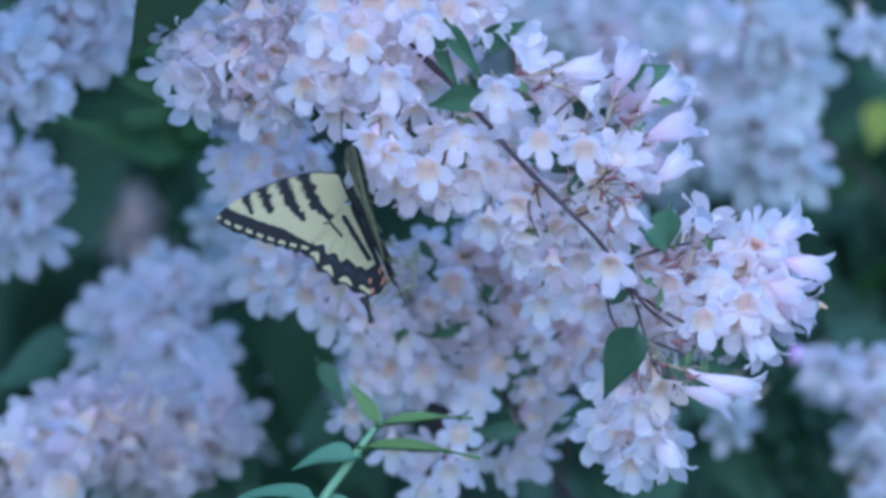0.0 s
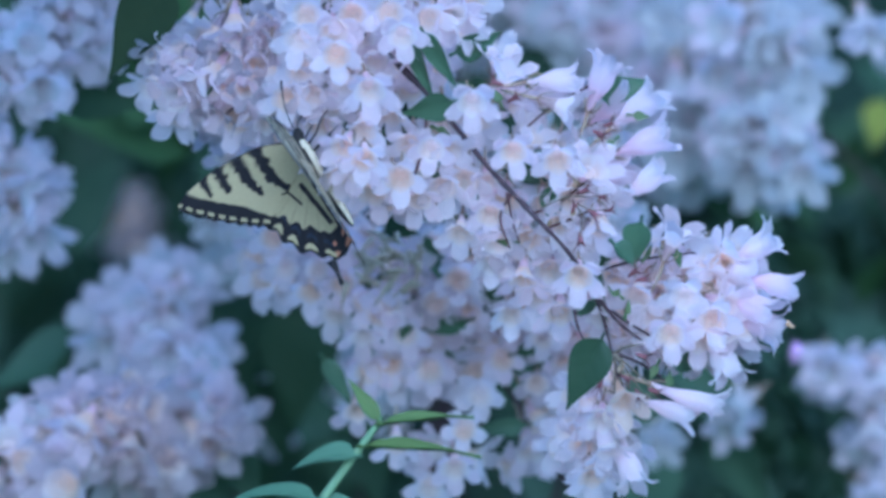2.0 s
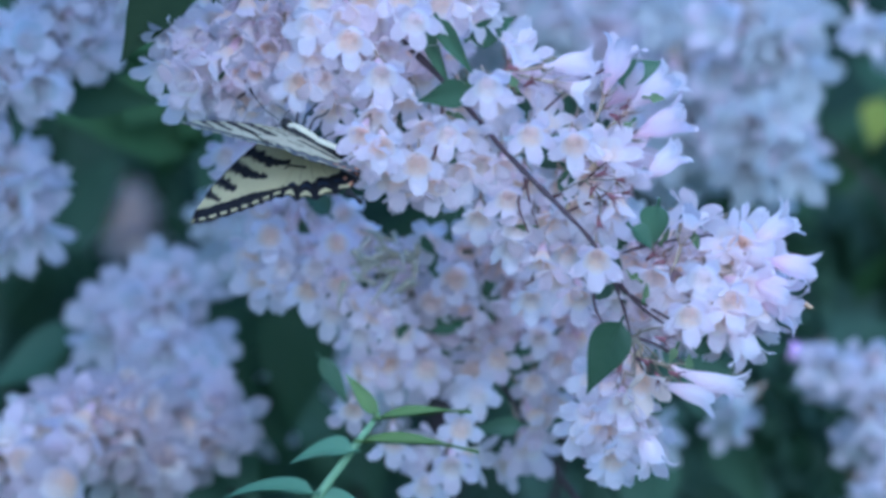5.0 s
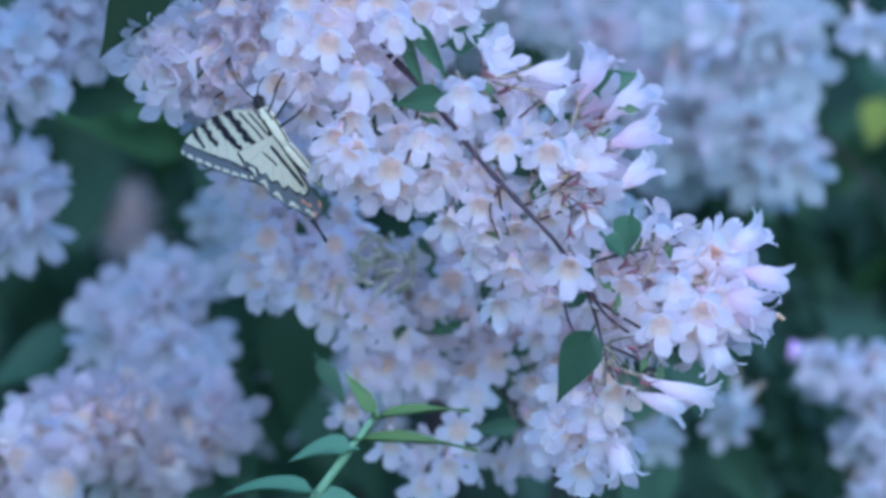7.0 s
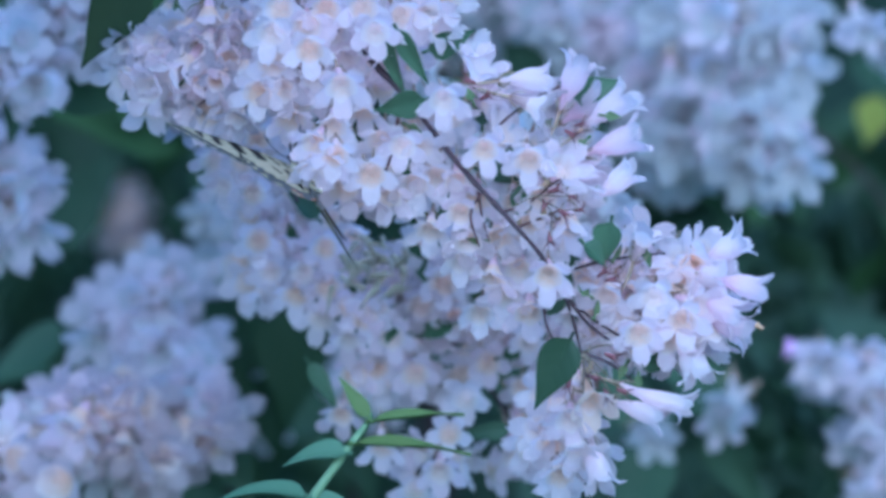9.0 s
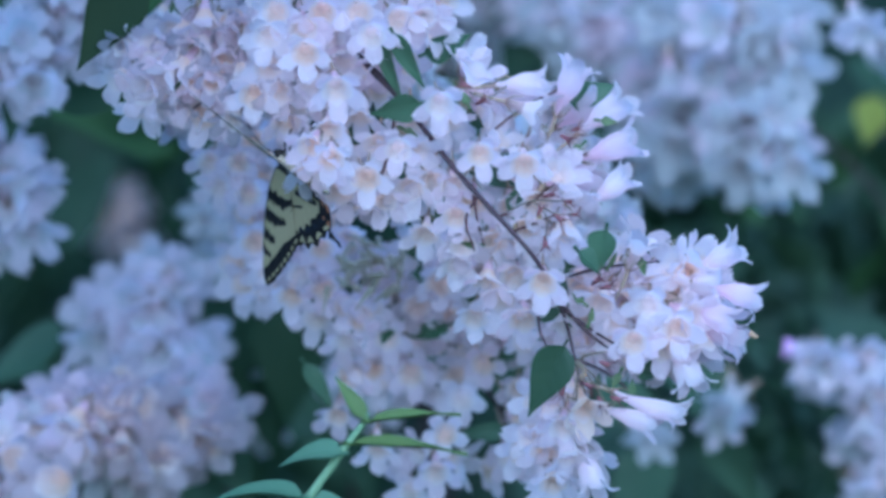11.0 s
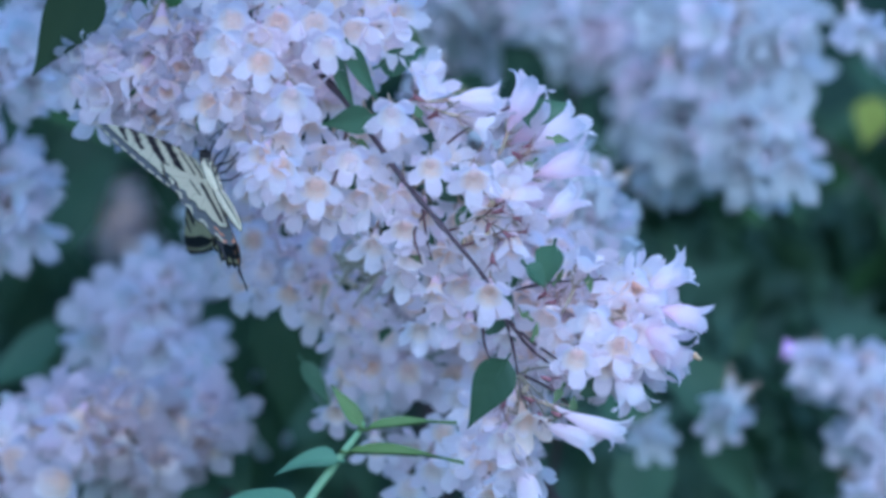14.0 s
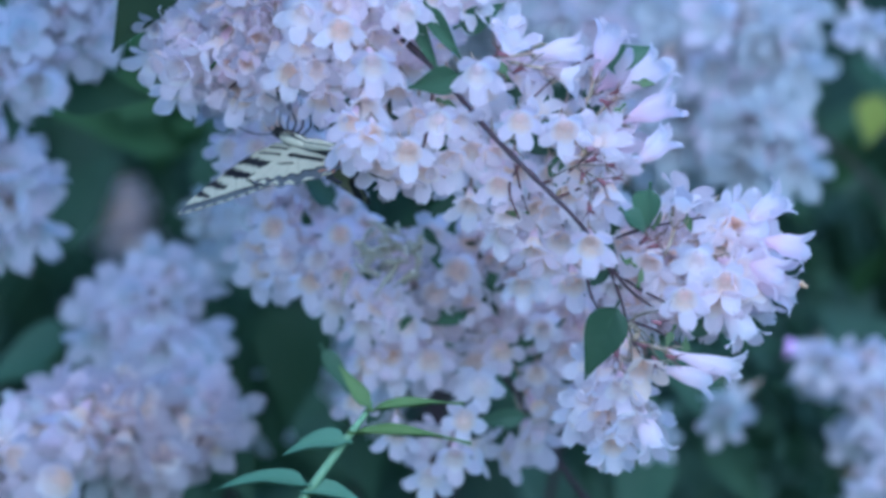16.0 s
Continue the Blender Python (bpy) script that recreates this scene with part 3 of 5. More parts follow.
shrub_branch("soft pale bells behind a broad dark leaf", [(-0.2308, 0.387, 1.2874), (-0.1878, 0.254, 1.3384), (-0.1477, 0.168, 1.3640)],
             [((-0.1439, 0.139, 1.3631), (0.014, 0.02, 0.012), 22), ((-0.1292, 0.149, 1.3731), (0.015, 0.02, 0.012), 22), ((-0.1163, 0.158, 1.3849), (0.012, 0.02, 0.010), 13)], 23, size=1.2, leaves=7, meshes=COARSE_LIT)
shade_twig = shrub_branch("few shaded bells and broad dark leaves", [(-0.0950, 0.5, 1.1300), (-0.0700, 0.38, 1.2350), (-0.0480, 0.32, 1.2800)],
             [((-0.0620, 0.33, 1.2490), (0.003, 0.01, 0.003), 2)], 26, leaves=0)
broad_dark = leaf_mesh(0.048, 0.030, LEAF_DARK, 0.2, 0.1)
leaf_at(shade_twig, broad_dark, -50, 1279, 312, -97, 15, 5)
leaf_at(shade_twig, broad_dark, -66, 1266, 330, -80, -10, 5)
pale = leaf_mesh(0.021, 0.014, LEAF_YELLOW)
side_twig = shrub_branch("pale bells and a yellow-green leaf on a twig", [(0.2588, 0.6, 1.2863), (0.2043, 0.5, 1.3314), (0.1718, 0.45, 1.3439)],
                         [((0.1762, 0.45, 1.3723), (0.006, 0.01, 0.006), 4)], 20, leaves=0)
leaf_at(side_twig, pale, 170.6, 1357.2, 440, -105, 10, 10)

# ---- the swaying branch with the flowers in front ----
PIVOT = (0.0136, 0, 1.3287)
v, f = tube([Vector(q) / 1000 for q in ((-260, 640, 260), (-210, 250, 230), (-150, 80, 150), (-95, 28, 92), (-63, 17, 57), (-40, 10, 43), (-18, 4, 22), (0, -7, 0), (14, -13, -15), (26, -12, -28), (36, -6, -43), (42, -2, -50), (50, 2, -56))], 0.0016, 0.0004, 8, 6, 0.35)
flowering_branch = new("flowering_branch", mesh_from("stem", v, f, [BARK]))
tagged(flowering_branch, "arching beauty bush branch full of pale pink bell flowers", "flowering branch")
flowering_branch.matrix_basis = Matrix.Translation(PIVOT)
upper = twig("twig", flowering_branch, [((10, 37, 0), (-5, 30, 5), (-20, 28, 4), (-32, 30, -2), (-45, 32, -4), (-55, 34, -8)), ((-20, 28, 4), (-24, 24, -12), (-30, 22, -18)),
                                         ((0, 30, 4), (6, 25, -10), (10, 22, -22)), ((10, 34, 2), (20, 26, 8), (30, 24, 10)), ((10, 34, 2), (16, 24, -4), (24, 22, -8))], BARK)
upper.matrix_basis = Matrix.Translation((-0.0535, 0, 0.0357))
tip = twig("twig", flowering_branch, [((0, 3, 0), (8, 1, -6), (18, 0, -12), (24, 0, -16)), ((-2, 2, 4), (2, 2, -8), (4, 2, -16), (8, 0, -28)), ((-6, 3, 8), (8, 0, 12), (18, 0, 14), (34, 0, 16)),
                                       ((4, 2, -16), (14, 0, -20), (22, 0, -26)), ((-8, 0, -2), (-7, -2, -8), (-4, -2, -14)), ((5, 1, -20), (8, -2, -30), (10, -2, -34))], BARK)
tip.matrix_basis = Matrix.Translation((0.0357, 0, -0.0428))
twig("twig", flowering_branch, [((14, 0, -15), (22, -2, -12), (32, -2, -4), (42, -2, 6)), ((6, 0, -7), (8, -2, -18), (10, -4, -24)), ((0, 2, 0), (10, 0, 10), (22, 0, 20), (34, 0, 26)),
                                ((18, 0, -20), (28, -2, -16), (36, -4, -12)), ((8, 0, -8), (4, -4, -16), (7, -6, -26)), ((-18, 5, 22), (-22, 0, 0), (-26, -4, -8))], TWIG, 0.0005, 0.0003)
bells(upper, [(-25.9, -2.1, 21, -90, 70, 1), (-37.5, 7.1, 24, -100, 60), (-46.4, -3.6, 34, -120, 60),
    (-33.0, -15.2, 31, -90, 55), (-41.0, -20.5, 28, -100, 30), (-49.1, -12.5, 37, -100, 50), (-21.4, -12.5, 18, -80, 60),
    (-30.0, -11.1, 15.6, -90, 65), (-33.5, 4.6, 7.6, 197, 8), (-5.4, -6.2, -2, -90, 65), (-15.2, -5.7, -1, -90, 60),
    (6.2, -1.8, -12, -85, 70), (-6.2, 3.2, -10, -90, 72), (5.7, 5.7, -6, -85, 60), (11.1, 10.3, -6, -90, 60),
    (-3.6, 11.6, -8, -90, 70), (16.9, -13.4, -20, -75, 62), (-2.1, -15.2, -2, -90, 60)], back=1.25)
bells(upper, [(5.7, -19.6, 6, -90, 45), (-10.7, -16.4, -2, -95, 60), (14.3, -26.4, -18, -95, 55),
    (-16.1, -23.6, 10, -90, 40), (-25.0, -23.6, 20, -95, 30), (0.4, -24.6, 6, -85, 40), (27.1, 3.2, -14, -90, 62),
    (23.2, 11.1, -8, -80, 60), (36.6, 9.3, -8, -60, 60), (43.7, 8.9, -2, -50, 50), (50.0, 6.2, -2, -30, 40),
    (-19.6, 10.7, 4, -100, 60), (-28.5, 16.9, 14, -90, 60), (-10.7, 19.6, -2, -90, 60), (10.7, 20.5, -2, -85, 60),
    (28.5, 19.6, -2, -80, 60), (42.8, 19.6, -2, -60, 50), (51.7, 15.2, -2, -40, 45)], back=1.25)
bells(upper, [(-41.9, 14.3, 29, -110, 60), (14.3, 3.6, 2, -80, 50), (17.8, -5.4, 4, -90, 40),
    (33.0, -5.4, 6, -70, 30), (-36.6, -24.1, 37, -100, 20), (-48.2, -18.7, 36, -100, 25), (-7.1, -10.7, 4, -90, 60),
    (-17.8, 3.6, 6, -95, 60), (8.9, -12.5, -2, -90, 50), (25.0, -8.9, 8, -60, 40)], back=1.25)
bells(flowering_branch, [(-4.5, 18.7, -20, -75, 68), (-17.8, 3.2, -16, -90, 62), (-27.7, -5.7, -14, -90, 68),
    (-36.6, -9.8, -6, -105, 50), (-21.1, -13.4, -4, -80, 45), (-9.8, 2.1, -8, -60, 45), (-30.3, -15.2, 2, -95, 30),
    (8.0, 32.1, -2, 65, 40), (25.0, 27.7, -6, 10, 8), (28.2, 16.9, -8, -22, 10), (36.8, 28.9, -4, 72, 6),
    (49.1, 20.0, 2, 38, 8), (51.7, 8.0, 0, 14, 8), (8.0, 3.2, -18, -80, 68), (22.3, -0.9, -14, -90, 52),
    (34.3, 1.4, -12, 60, 58), (53.5, -3.6, 0, 24, 8), (0.4, -18.2, -5, -90, 60)])
bells(flowering_branch, [(10.7, -39.3, 6, -92, 34), (35.3, -22.8, -10, -90, 32), (26.8, -12.8, -6, -90, 48),
    (38.9, -11.6, -8, -70, 34), (-0.9, 11.6, 4, -60, 40), (-14.3, -8.9, -3, -90, 48), (-7.1, -7.1, -2, -90, 55),
    (0.0, -8.9, -3, -80, 50), (16.1, 11.6, -4, 40, 30), (12.5, 23.2, 4, -10, 20), (42.8, 20.5, 12, 30, 20),
    (3.6, 39.3, 6, 80, 40), (-37.5, 1.8, 6, -110, 40), (-25.0, 4.5, 6, -100, 50), (-12.5, 12.5, 8, -80, 40),
    (-30.3, 12.5, 10, -100, 40), (-46.4, 2.7, -22, -110, 50), (-41.9, -3.6, -20, -100, 50)])
bells(flowering_branch, [(-38.4, -0.9, -24, -95, 50), (-46.4, -4.5, -14, -100, 40), (-8.9, -24.1, 0, -90, 50),
    (23.2, 23.2, 6, 0, 15), (14.3, 16.1, 6, -30, 30), (26.8, 7.1, 4, 20, 30), (41.0, -1.8, 6, 10, 20),
    (3.6, -26.8, -1, -90, 52), (6.2, -12.8, 4, -95, 50), (15.2, -43.7, 12, -90, 45), (0.9, -33.9, 2, -90, 50),
    (13.4, -25.9, 8, -85, 50), (18.7, -14.3, 6, -80, 50), (23.2, -21.4, -2, -90, 50), (7.1, -50.0, 14, -90, 50),
    (26.8, -8.9, 4, -80, 50), (30.3, -25.0, 6, -90, 45)])
bells(tip, [(-6.8, 6.2, -18, -92, 62), (25.0, 24.1, -10, 62, 14), (14.3, 22.3, 2, 100, 30), (32.1, 16.1, -8, 130, 45),
    (43.7, 19.3, -6, 50, 30), (51.7, 17.8, -4, 25, 10), (58.0, 5.0, -8, -8, 8), (45.5, 8.9, -4, 10, 20),
    (38.4, 9.8, -10, -80, 60), (25.9, 0.0, -18, -100, 66), (21.4, -11.1, -20, -95, 70), (35.3, -7.5, -16, -85, 66),
    (31.8, -14.3, -10, -80, 50), (41.9, -2.7, -12, -25, 40), (49.1, -1.8, -6, -20, 15), (39.3, -19.6, -4, -60, 20),
    (44.2, -14.3, -2, -82, 8), (10.7, -0.9, -4, -110, 45)])
bells(tip, [(4.5, 5.4, 4, -90, 40), (8.0, -33.9, -14, -78, 50, 1), (-0.4, -40.1, -12, -95, 52),
    (3.9, -50.0, -6, -80, 30), (9.8, -54.4, -2, -75, 18), (27.5, -31.3, -10, -18, 4, 2),
    (24.3, -34.3, -8, -20, 4, 3), (-1.8, -58.9, 2, -90, 40), (29.4, 8.9, -2, -90, 50), (17.8, 10.7, 2, 120, 40),
    (33.9, 3.6, -8, -90, 60), (16.1, -7.1, -4, -120, 50), (48.2, 11.6, -2, 30, 25), (42.8, 3.6, -6, -10, 40),
    (30.3, -6.2, -6, -95, 60), (0.0, -30.3, 4, -110, 30)])
bells(tip, [(-5.4, -48.2, 6, -95, 45), (51.7, -7.1, -2, -30, 10),
    (25.0, 14.3, 0, 110, 40), (8.9, 12.5, 6, 100, 30), (-17.8, 16.1, 10, -100, 50), (-12.5, -7.1, 10, -100, 50),
    (-3.6, 16.1, 0, -90, 50), (-0.4, -8.9, 2, -100, 40), (7.1, -14.3, 8, -90, 50), (-16.1, 7.1, 10, -95, 50)])
for owner, c, r, n, s in ((upper, (-0.029, 0.022, -0.004), (0.028, 0.012, 0.020), 40, 1), (upper, (0.012, 0.020, 0.004), (0.036, 0.012, 0.022), 40, 2),
                          (flowering_branch, (-0.018, 0.022, -0.002), (0.030, 0.012, 0.016), 10, 3), (flowering_branch, (0.024, 0.018, 0.008), (0.020, 0.010, 0.020), 9, 4),
                          (tip, (0.026, 0.014, -0.002), (0.024, 0.010, 0.018), 34, 5), (tip, (0.000, 0.014, -0.042), (0.014, 0.010, 0.014), 16, 6)):
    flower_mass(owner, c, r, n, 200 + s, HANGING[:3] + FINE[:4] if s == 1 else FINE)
BROAD = leaf_mesh(0.0255, 0.0128, LEAF_DARK, 0.15, 0.03, 14, 8)
HEART = leaf_mesh(0.0140, 0.0095, LEAF, 0.35, 0.1)
FOLDED = leaf_mesh(0.011, 0.0065, LEAF, 0.5, 0.1)
SMALL = leaf_mesh(0.017, 0.009, LEAF)
NARROW = leaf_mesh(0.020, 0.006, LEAF)
LARGE = leaf_mesh(0.036, 0.019, LEAF_OLIVE, 0.3, 0.1)
leaf_at(tip, BROAD, 0, -11.5, -29, -116, 10, 10)
leaf_at(tip, HEART, 12.5, 25, -13, -100, 25, 10)
leaf_at(tip, FOLDED, 4, 18, -14, -42, -40, 10)
leaf_at(tip, SMALL, -1, 10, 4, -85, 60, 0)
leaf_at(tip, FOLDED, 23, -18, 2, -15, 0, 20)
leaf_at(flowering_branch, SMALL, -11, 20, -10, 196, -20, 10)
leaf_at(flowering_branch, NARROW, -20, 42, -4, -62, 20, 0)
leaf_at(flowering_branch, SMALL, -10, 36, 4, 20, 30, 10)
leaf_at(flowering_branch, SMALL, 20, -6, 4, -80, 40, 0)
leaf_at(flowering_branch, SMALL, 36, 22, 10, 20, 0, 0)
leaf_at(flowering_branch, NARROW, -24, 40, 0, -75, 40, 0)
leaf_at(upper, LARGE, -47.9, 23.9, 22, -124, 10, 0)
rng = random.Random(5)
for k in range(14):
    own, rx, rz, ry = rng.choice(((flowering_branch, 30, 14, 18), (tip, 18, 18, 20), (upper, 20, 14, 34)))
    leaf_at(own, rng.choice((SMALL, NARROW)), rng.uniform(-rx, rx), rng.uniform(-rz, rz), ry + rng.uniform(-4, 8), rng.uniform(0, 360), rng.uniform(-50, 50), rng.uniform(-20, 30))
for k in range(5):
    d, turn = facing(pick.uniform(-120, 60), pick.uniform(0, 50), 0)
    own, cx, cz = pick.choice(((flowering_branch, 12, 18), (flowering_branch, 30, -8), (tip, 6, -18), (tip, 14, 10), (flowering_branch, 24, -14)))
    p = Vector((cx + pick.uniform(-6, 6), pick.uniform(-8, 2), cz + pick.uniform(-5, 5))) / 1000
    child("bud", BUD, own, Matrix.Translation(p) @ turn @ Matrix.Scale(pick.uniform(0.3, 0.55), 4))
TINY = leaf_mesh(0.0052, 0.0026, LEAF_SHOOT, rows=6, cols=4)
for own, x, z, y in ((flowering_branch, 4, 20, -6), (flowering_branch, 14, 26, -4), (flowering_branch, 27, 20, -2), (flowering_branch, 40, 8, -4), (flowering_branch, 20, 4, 0), (flowering_branch, -16, 12, 2),
                     (tip, 14, 14, -8), (tip, 8, -4, -10), (tip, 18, -20, -8), (tip, 6, 2, -6), (tip, 24, 16, -6), (tip, 22, -27, -4), (flowering_branch, 8, -24, 4), (flowering_branch, 46, 16, -2)):
    leaf_at(own, TINY, x, z, y, pick.uniform(0, 360), pick.uniform(-60, 60), pick.uniform(-20, 30))


def bristly_calyx():
    """A spent calyx: a swollen base whose rim runs out into long curved red-brown bristles."""
    rng = random.Random(31)
    v, f = [], []
    n = 8
    for z, r in ((-0.0022, 0.0004), (0, 0.0008), (0.0012, 0.0009)):
        v += [(r * math.cos(math.pi * k / n), r * math.sin(math.pi * k / n), z) for k in range(2 * n)]
    for i in range(2):
        for k in range(2 * n):
            m = (k + 1) % (2 * n)
            f.append((2 * n * i + k, 2 * n * i + m, 2 * n * i + 2 * n + m, 2 * n * i + 2 * n + k))
    f.append(tuple(range(2 * n))[::-1])
    for k in range(n):
        a = math.pi * (2 * k + 0.5) / n
        c, d, h = math.cos(a), math.sin(a), rng.uniform(0.0038, 0.0058)
        low, o = 4 * n + 2 * k, len(v)
        v += [(0.0017 * c + 0.0001 * d, 0.0017 * d - 0.0001 * c, h * 0.5), (0.0017 * c - 0.0001 * d, 0.0017 * d + 0.0001 * c, h * 0.5), (0.0016 * c, 0.0016 * d, h * 0.5 + 0.0002), (0.0033 * c, 0.0033 * d, h)]
        v.append((0.0007 * c, 0.0007 * d, 0.0016))
        f += [(low, low + 1, o + 1, o), (low + 1, o + 4, o + 2, o + 1), (o + 4, low, o, o + 2), (o, o + 1, o + 3), (o + 1, o + 2, o + 3), (o + 2, o, o + 3)]
    return mesh_from("calyx", v, f, [BRISTLE])


CALYX_MESH = bristly_calyx()
for own, x, z, y, angle in ((flowering_branch, 30, -8, -17, 20), (flowering_branch, 36, -10, -16, -10), (flowering_branch, 33, -15, -15, -40), (flowering_branch, 38, -14, -14, 10), (flowering_branch, 27, -13, -16, 70), (flowering_branch, 29, -23, -14, -85),
                            (flowering_branch, 8, 21, -14, 30), (flowering_branch, 3, 26, -12, 160), (flowering_branch, 38, 13, -8, 20), (flowering_branch, 35, 10, -9, -30),
                            (tip, 10, 9, -16, 40), (tip, 13, 7, -15, 10), (tip, 13, -17, -16, -20), (tip, 16, -14, -15, 30), (tip, 12, -29, -14, -60), (tip, 8, -24, -15, -30), (tip, 0, -26, -14, -110), (tip, 17, -28, -13, -20)):
    d, turn = facing(angle, pick.uniform(0, 35), pick.uniform(0, 6.28))
    child("calyx", CALYX_MESH, own, Matrix.Translation(Vector((x, y, z)) / 1000) @ turn @ Matrix.Scale(pick.uniform(0.8, 1.15), 4))
twig("twig", tip, [((4.4, -14, -16), (2, -15, -21), (-0.1, -14, -26)), ((4.4, -14, -16), (4.6, -15, -23), (4.4, -14, -29)), ((4.4, -14, -16), (7, -15, -22), (8.9, -14, -27.6)),
                   ((4.4, -14, -16), (10, -14, -24), (15.1, -12, -31)), ((4.4, -14, -16), (11, -13, -22), (17.8, -11, -27.6)), ((4.4, -14, -16), (9, -15, -14), (16, -14, -13))], STALK, 0.00032, 0.00024)
twig("twig", flowering_branch, [((16.9, -14, -13.4), (24.9, -16, -9.8), (32.9, -16, -9.8), (38.3, -14, -8.9)), ((24.9, -16, -9.8), (28, -16, -13), (29.4, -16, -16), (28.9, -14, -24)),
                                ((28, -16, -12), (33, -15, -14), (39.2, -14, -13.4)), ((4, -12, 24), (10, -13, 22), (16, -12, 26))], STALK, 0.0003, 0.0002)

# ---- the branch close behind it ----
v, f = tube([Vector(q) / 1000 for q in ((90, 120, -130), (50, 80, -90), (24, 45, -50), (0, 34, -22), (-24, 32, -6), (-50, 34, 6))], 0.0012, 0.0007, 7, 6, 0.3)
rear = new("flowering_branch", mesh_from("stem", v, f, [BARK]))
tagged(rear, "beauty bush branch with pale bells and dull green leaves", "flowering branch")
rear.matrix_basis = Matrix.Translation((0, 0.085, 1.3)) @ Matrix.Scale(0.98, 4)
bells(rear, [(-12.2, -28.3, 0, -85, 66), (-21.3, -22.6, 0, -90, 60), (-27.4, -31.2, 0, -100, 25),
    (4.9, -9.3, 0, -90, 66), (9.7, 0.2, 4, -80, 60), (-3.6, 2.1, 2, -90, 60), (-17.5, -18.8, -2, -90, 62),
    (33.4, -30.6, 0, -90, 60), (27.7, -19.8, 4, -90, 50), (12.5, -49.2, -4, -90, 60),
    (7.2, -61.0, -6, -92, 66), (4.0, -74.9, -4, -95, 35), (-34.6, 2.1, -6, -90, 66),
    (-42.6, -7.4, 4, -95, 60), (-45.4, -16.0, 4, -95, 35), (-54.0, -7.4, 14, -100, 60)], turned=14)
bells(rear, [(-67.3, 36.3, 8, -150, 50), (-63.8, 26.4, 4, -120, 52), (-51.7, 35.9, 6, -90, 52),
    (-54.9, 26.8, 6, -90, 60), (-46.4, 21.1, 8, -90, 55), (-42.6, 32.5, 10, -90, 60), (-57.8, 4.0, 12, -95, 60),
    (-33.4, 0.6, 4, -90, 60), (-33.8, -12.2, 4, -95, 58), (-26.4, -18.8, 2, -90, 60), (-36.9, -22.6, 8, -95, 55),
    (-25.5, 4.0, 10, -85, 60), (-16.0, -2.7, 6, -85, 60), (-27.4, -12.2, 14, -90, 60), (-32.1, 11.6, 12, -90, 60),
    (-2.7, -18.8, 4, -90, 55), (8.7, -22.6, 4, -85, 55), (18.2, -7.4, 6, -80, 50)], turned=14)
bells(rear, [(20.1, -37.8, 8, -90, 60), (31.5, -47.3, 6, -85, 50), (-4.6, -41.6, 8, -95, 50),
    (41.0, -39.7, 8, -80, 50), (37.2, -15.0, 6, -70, 55), (-25.5, -41.6, 14, -100, 50), (-17.9, -39.7, 14, -95, 55),
    (29.6, -3.6, 8, -80, 50), (-30.0, -57.0, 4, -100, 30), (-15.6, -68.0, 0, -95, 30),
    (-4.6, -81.5, 8, -95, 50), (48.6, -30.2, 10, -80, 55), (14.4, 7.8, 8, -80, 55), (41.0, -24.5, 8, -80, 50),
    (-10.3, -5.5, 8, -100, 40)], turned=14)
bells(rear, [(-73.0, 30.0, -8, -110, 55), (-66.0, 42.0, -6, -95, 55), (-59.0, 19.0, -10, -95, 50), (-49.0, 43.0, -4, -85, 60), (-57.0, 38.0, -12, -90, 62), (-70.0, 20.0, -6, -105, 40), (-62.0, 31.0, -14, -90, 66)], turned=14)
for c, r, n, s in (((0.026, 0.012, -0.007), (0.026, 0.010, 0.026), 46, 5), ((0.046, 0.014, -0.016), (0.016, 0.008, 0.026), 30, 6), ((-0.012, 0.022, -0.026), (0.018, 0.010, 0.020), 18, 1), ((0.020, 0.022, -0.030), (0.026, 0.010, 0.036), 34, 2), ((-0.047, 0.03, 0.004), (0.019, 0.012, 0.020), 24, 3), ((0.004, 0.022, -0.066), (0.020, 0.01, 0.010), 8, 4)):
    flower_mass(rear, [q * 1.065 for q in c], r, round(n * 0.5), 300 + s, FINE, size=1.16)
for k in range(16):
    leaf_at(rear, rng.choice((SMALL, NARROW, SMALL)), rng.uniform(-50, 40), rng.uniform(-75, 14), rng.uniform(6, 20), rng.uniform(0, 360), rng.uniform(-50, 50), rng.uniform(-20, 30))


# a spent cluster of dry bristly calyces among them
rng = random.Random(77)
pieces = []
for k in range(34):
    a = Vector((rng.gauss(0, 4), rng.gauss(0, 3), rng.gauss(0, 4)))
    d = Vector((rng.uniform(-1, 1), rng.uniform(-1, 0.4), rng.uniform(-1, 0.5))).normalized()
    pieces.append(tube([a / 1000, (a + d * 3) / 1000, (a + d * 7 + Vector((0, 0, -1))) / 1000], 0.0010, 0.0002, 4, 2))
v, f = joined(pieces)
tagged(child("dry_tuft", mesh_from("dry_tuft", v, f, [DRY]), rear, Matrix.Translation((-0.0200, -0.009, -0.0020)) @ Matrix.Scale(1.25, 4), "dull brown-green dry calyces"), kind="stuff")


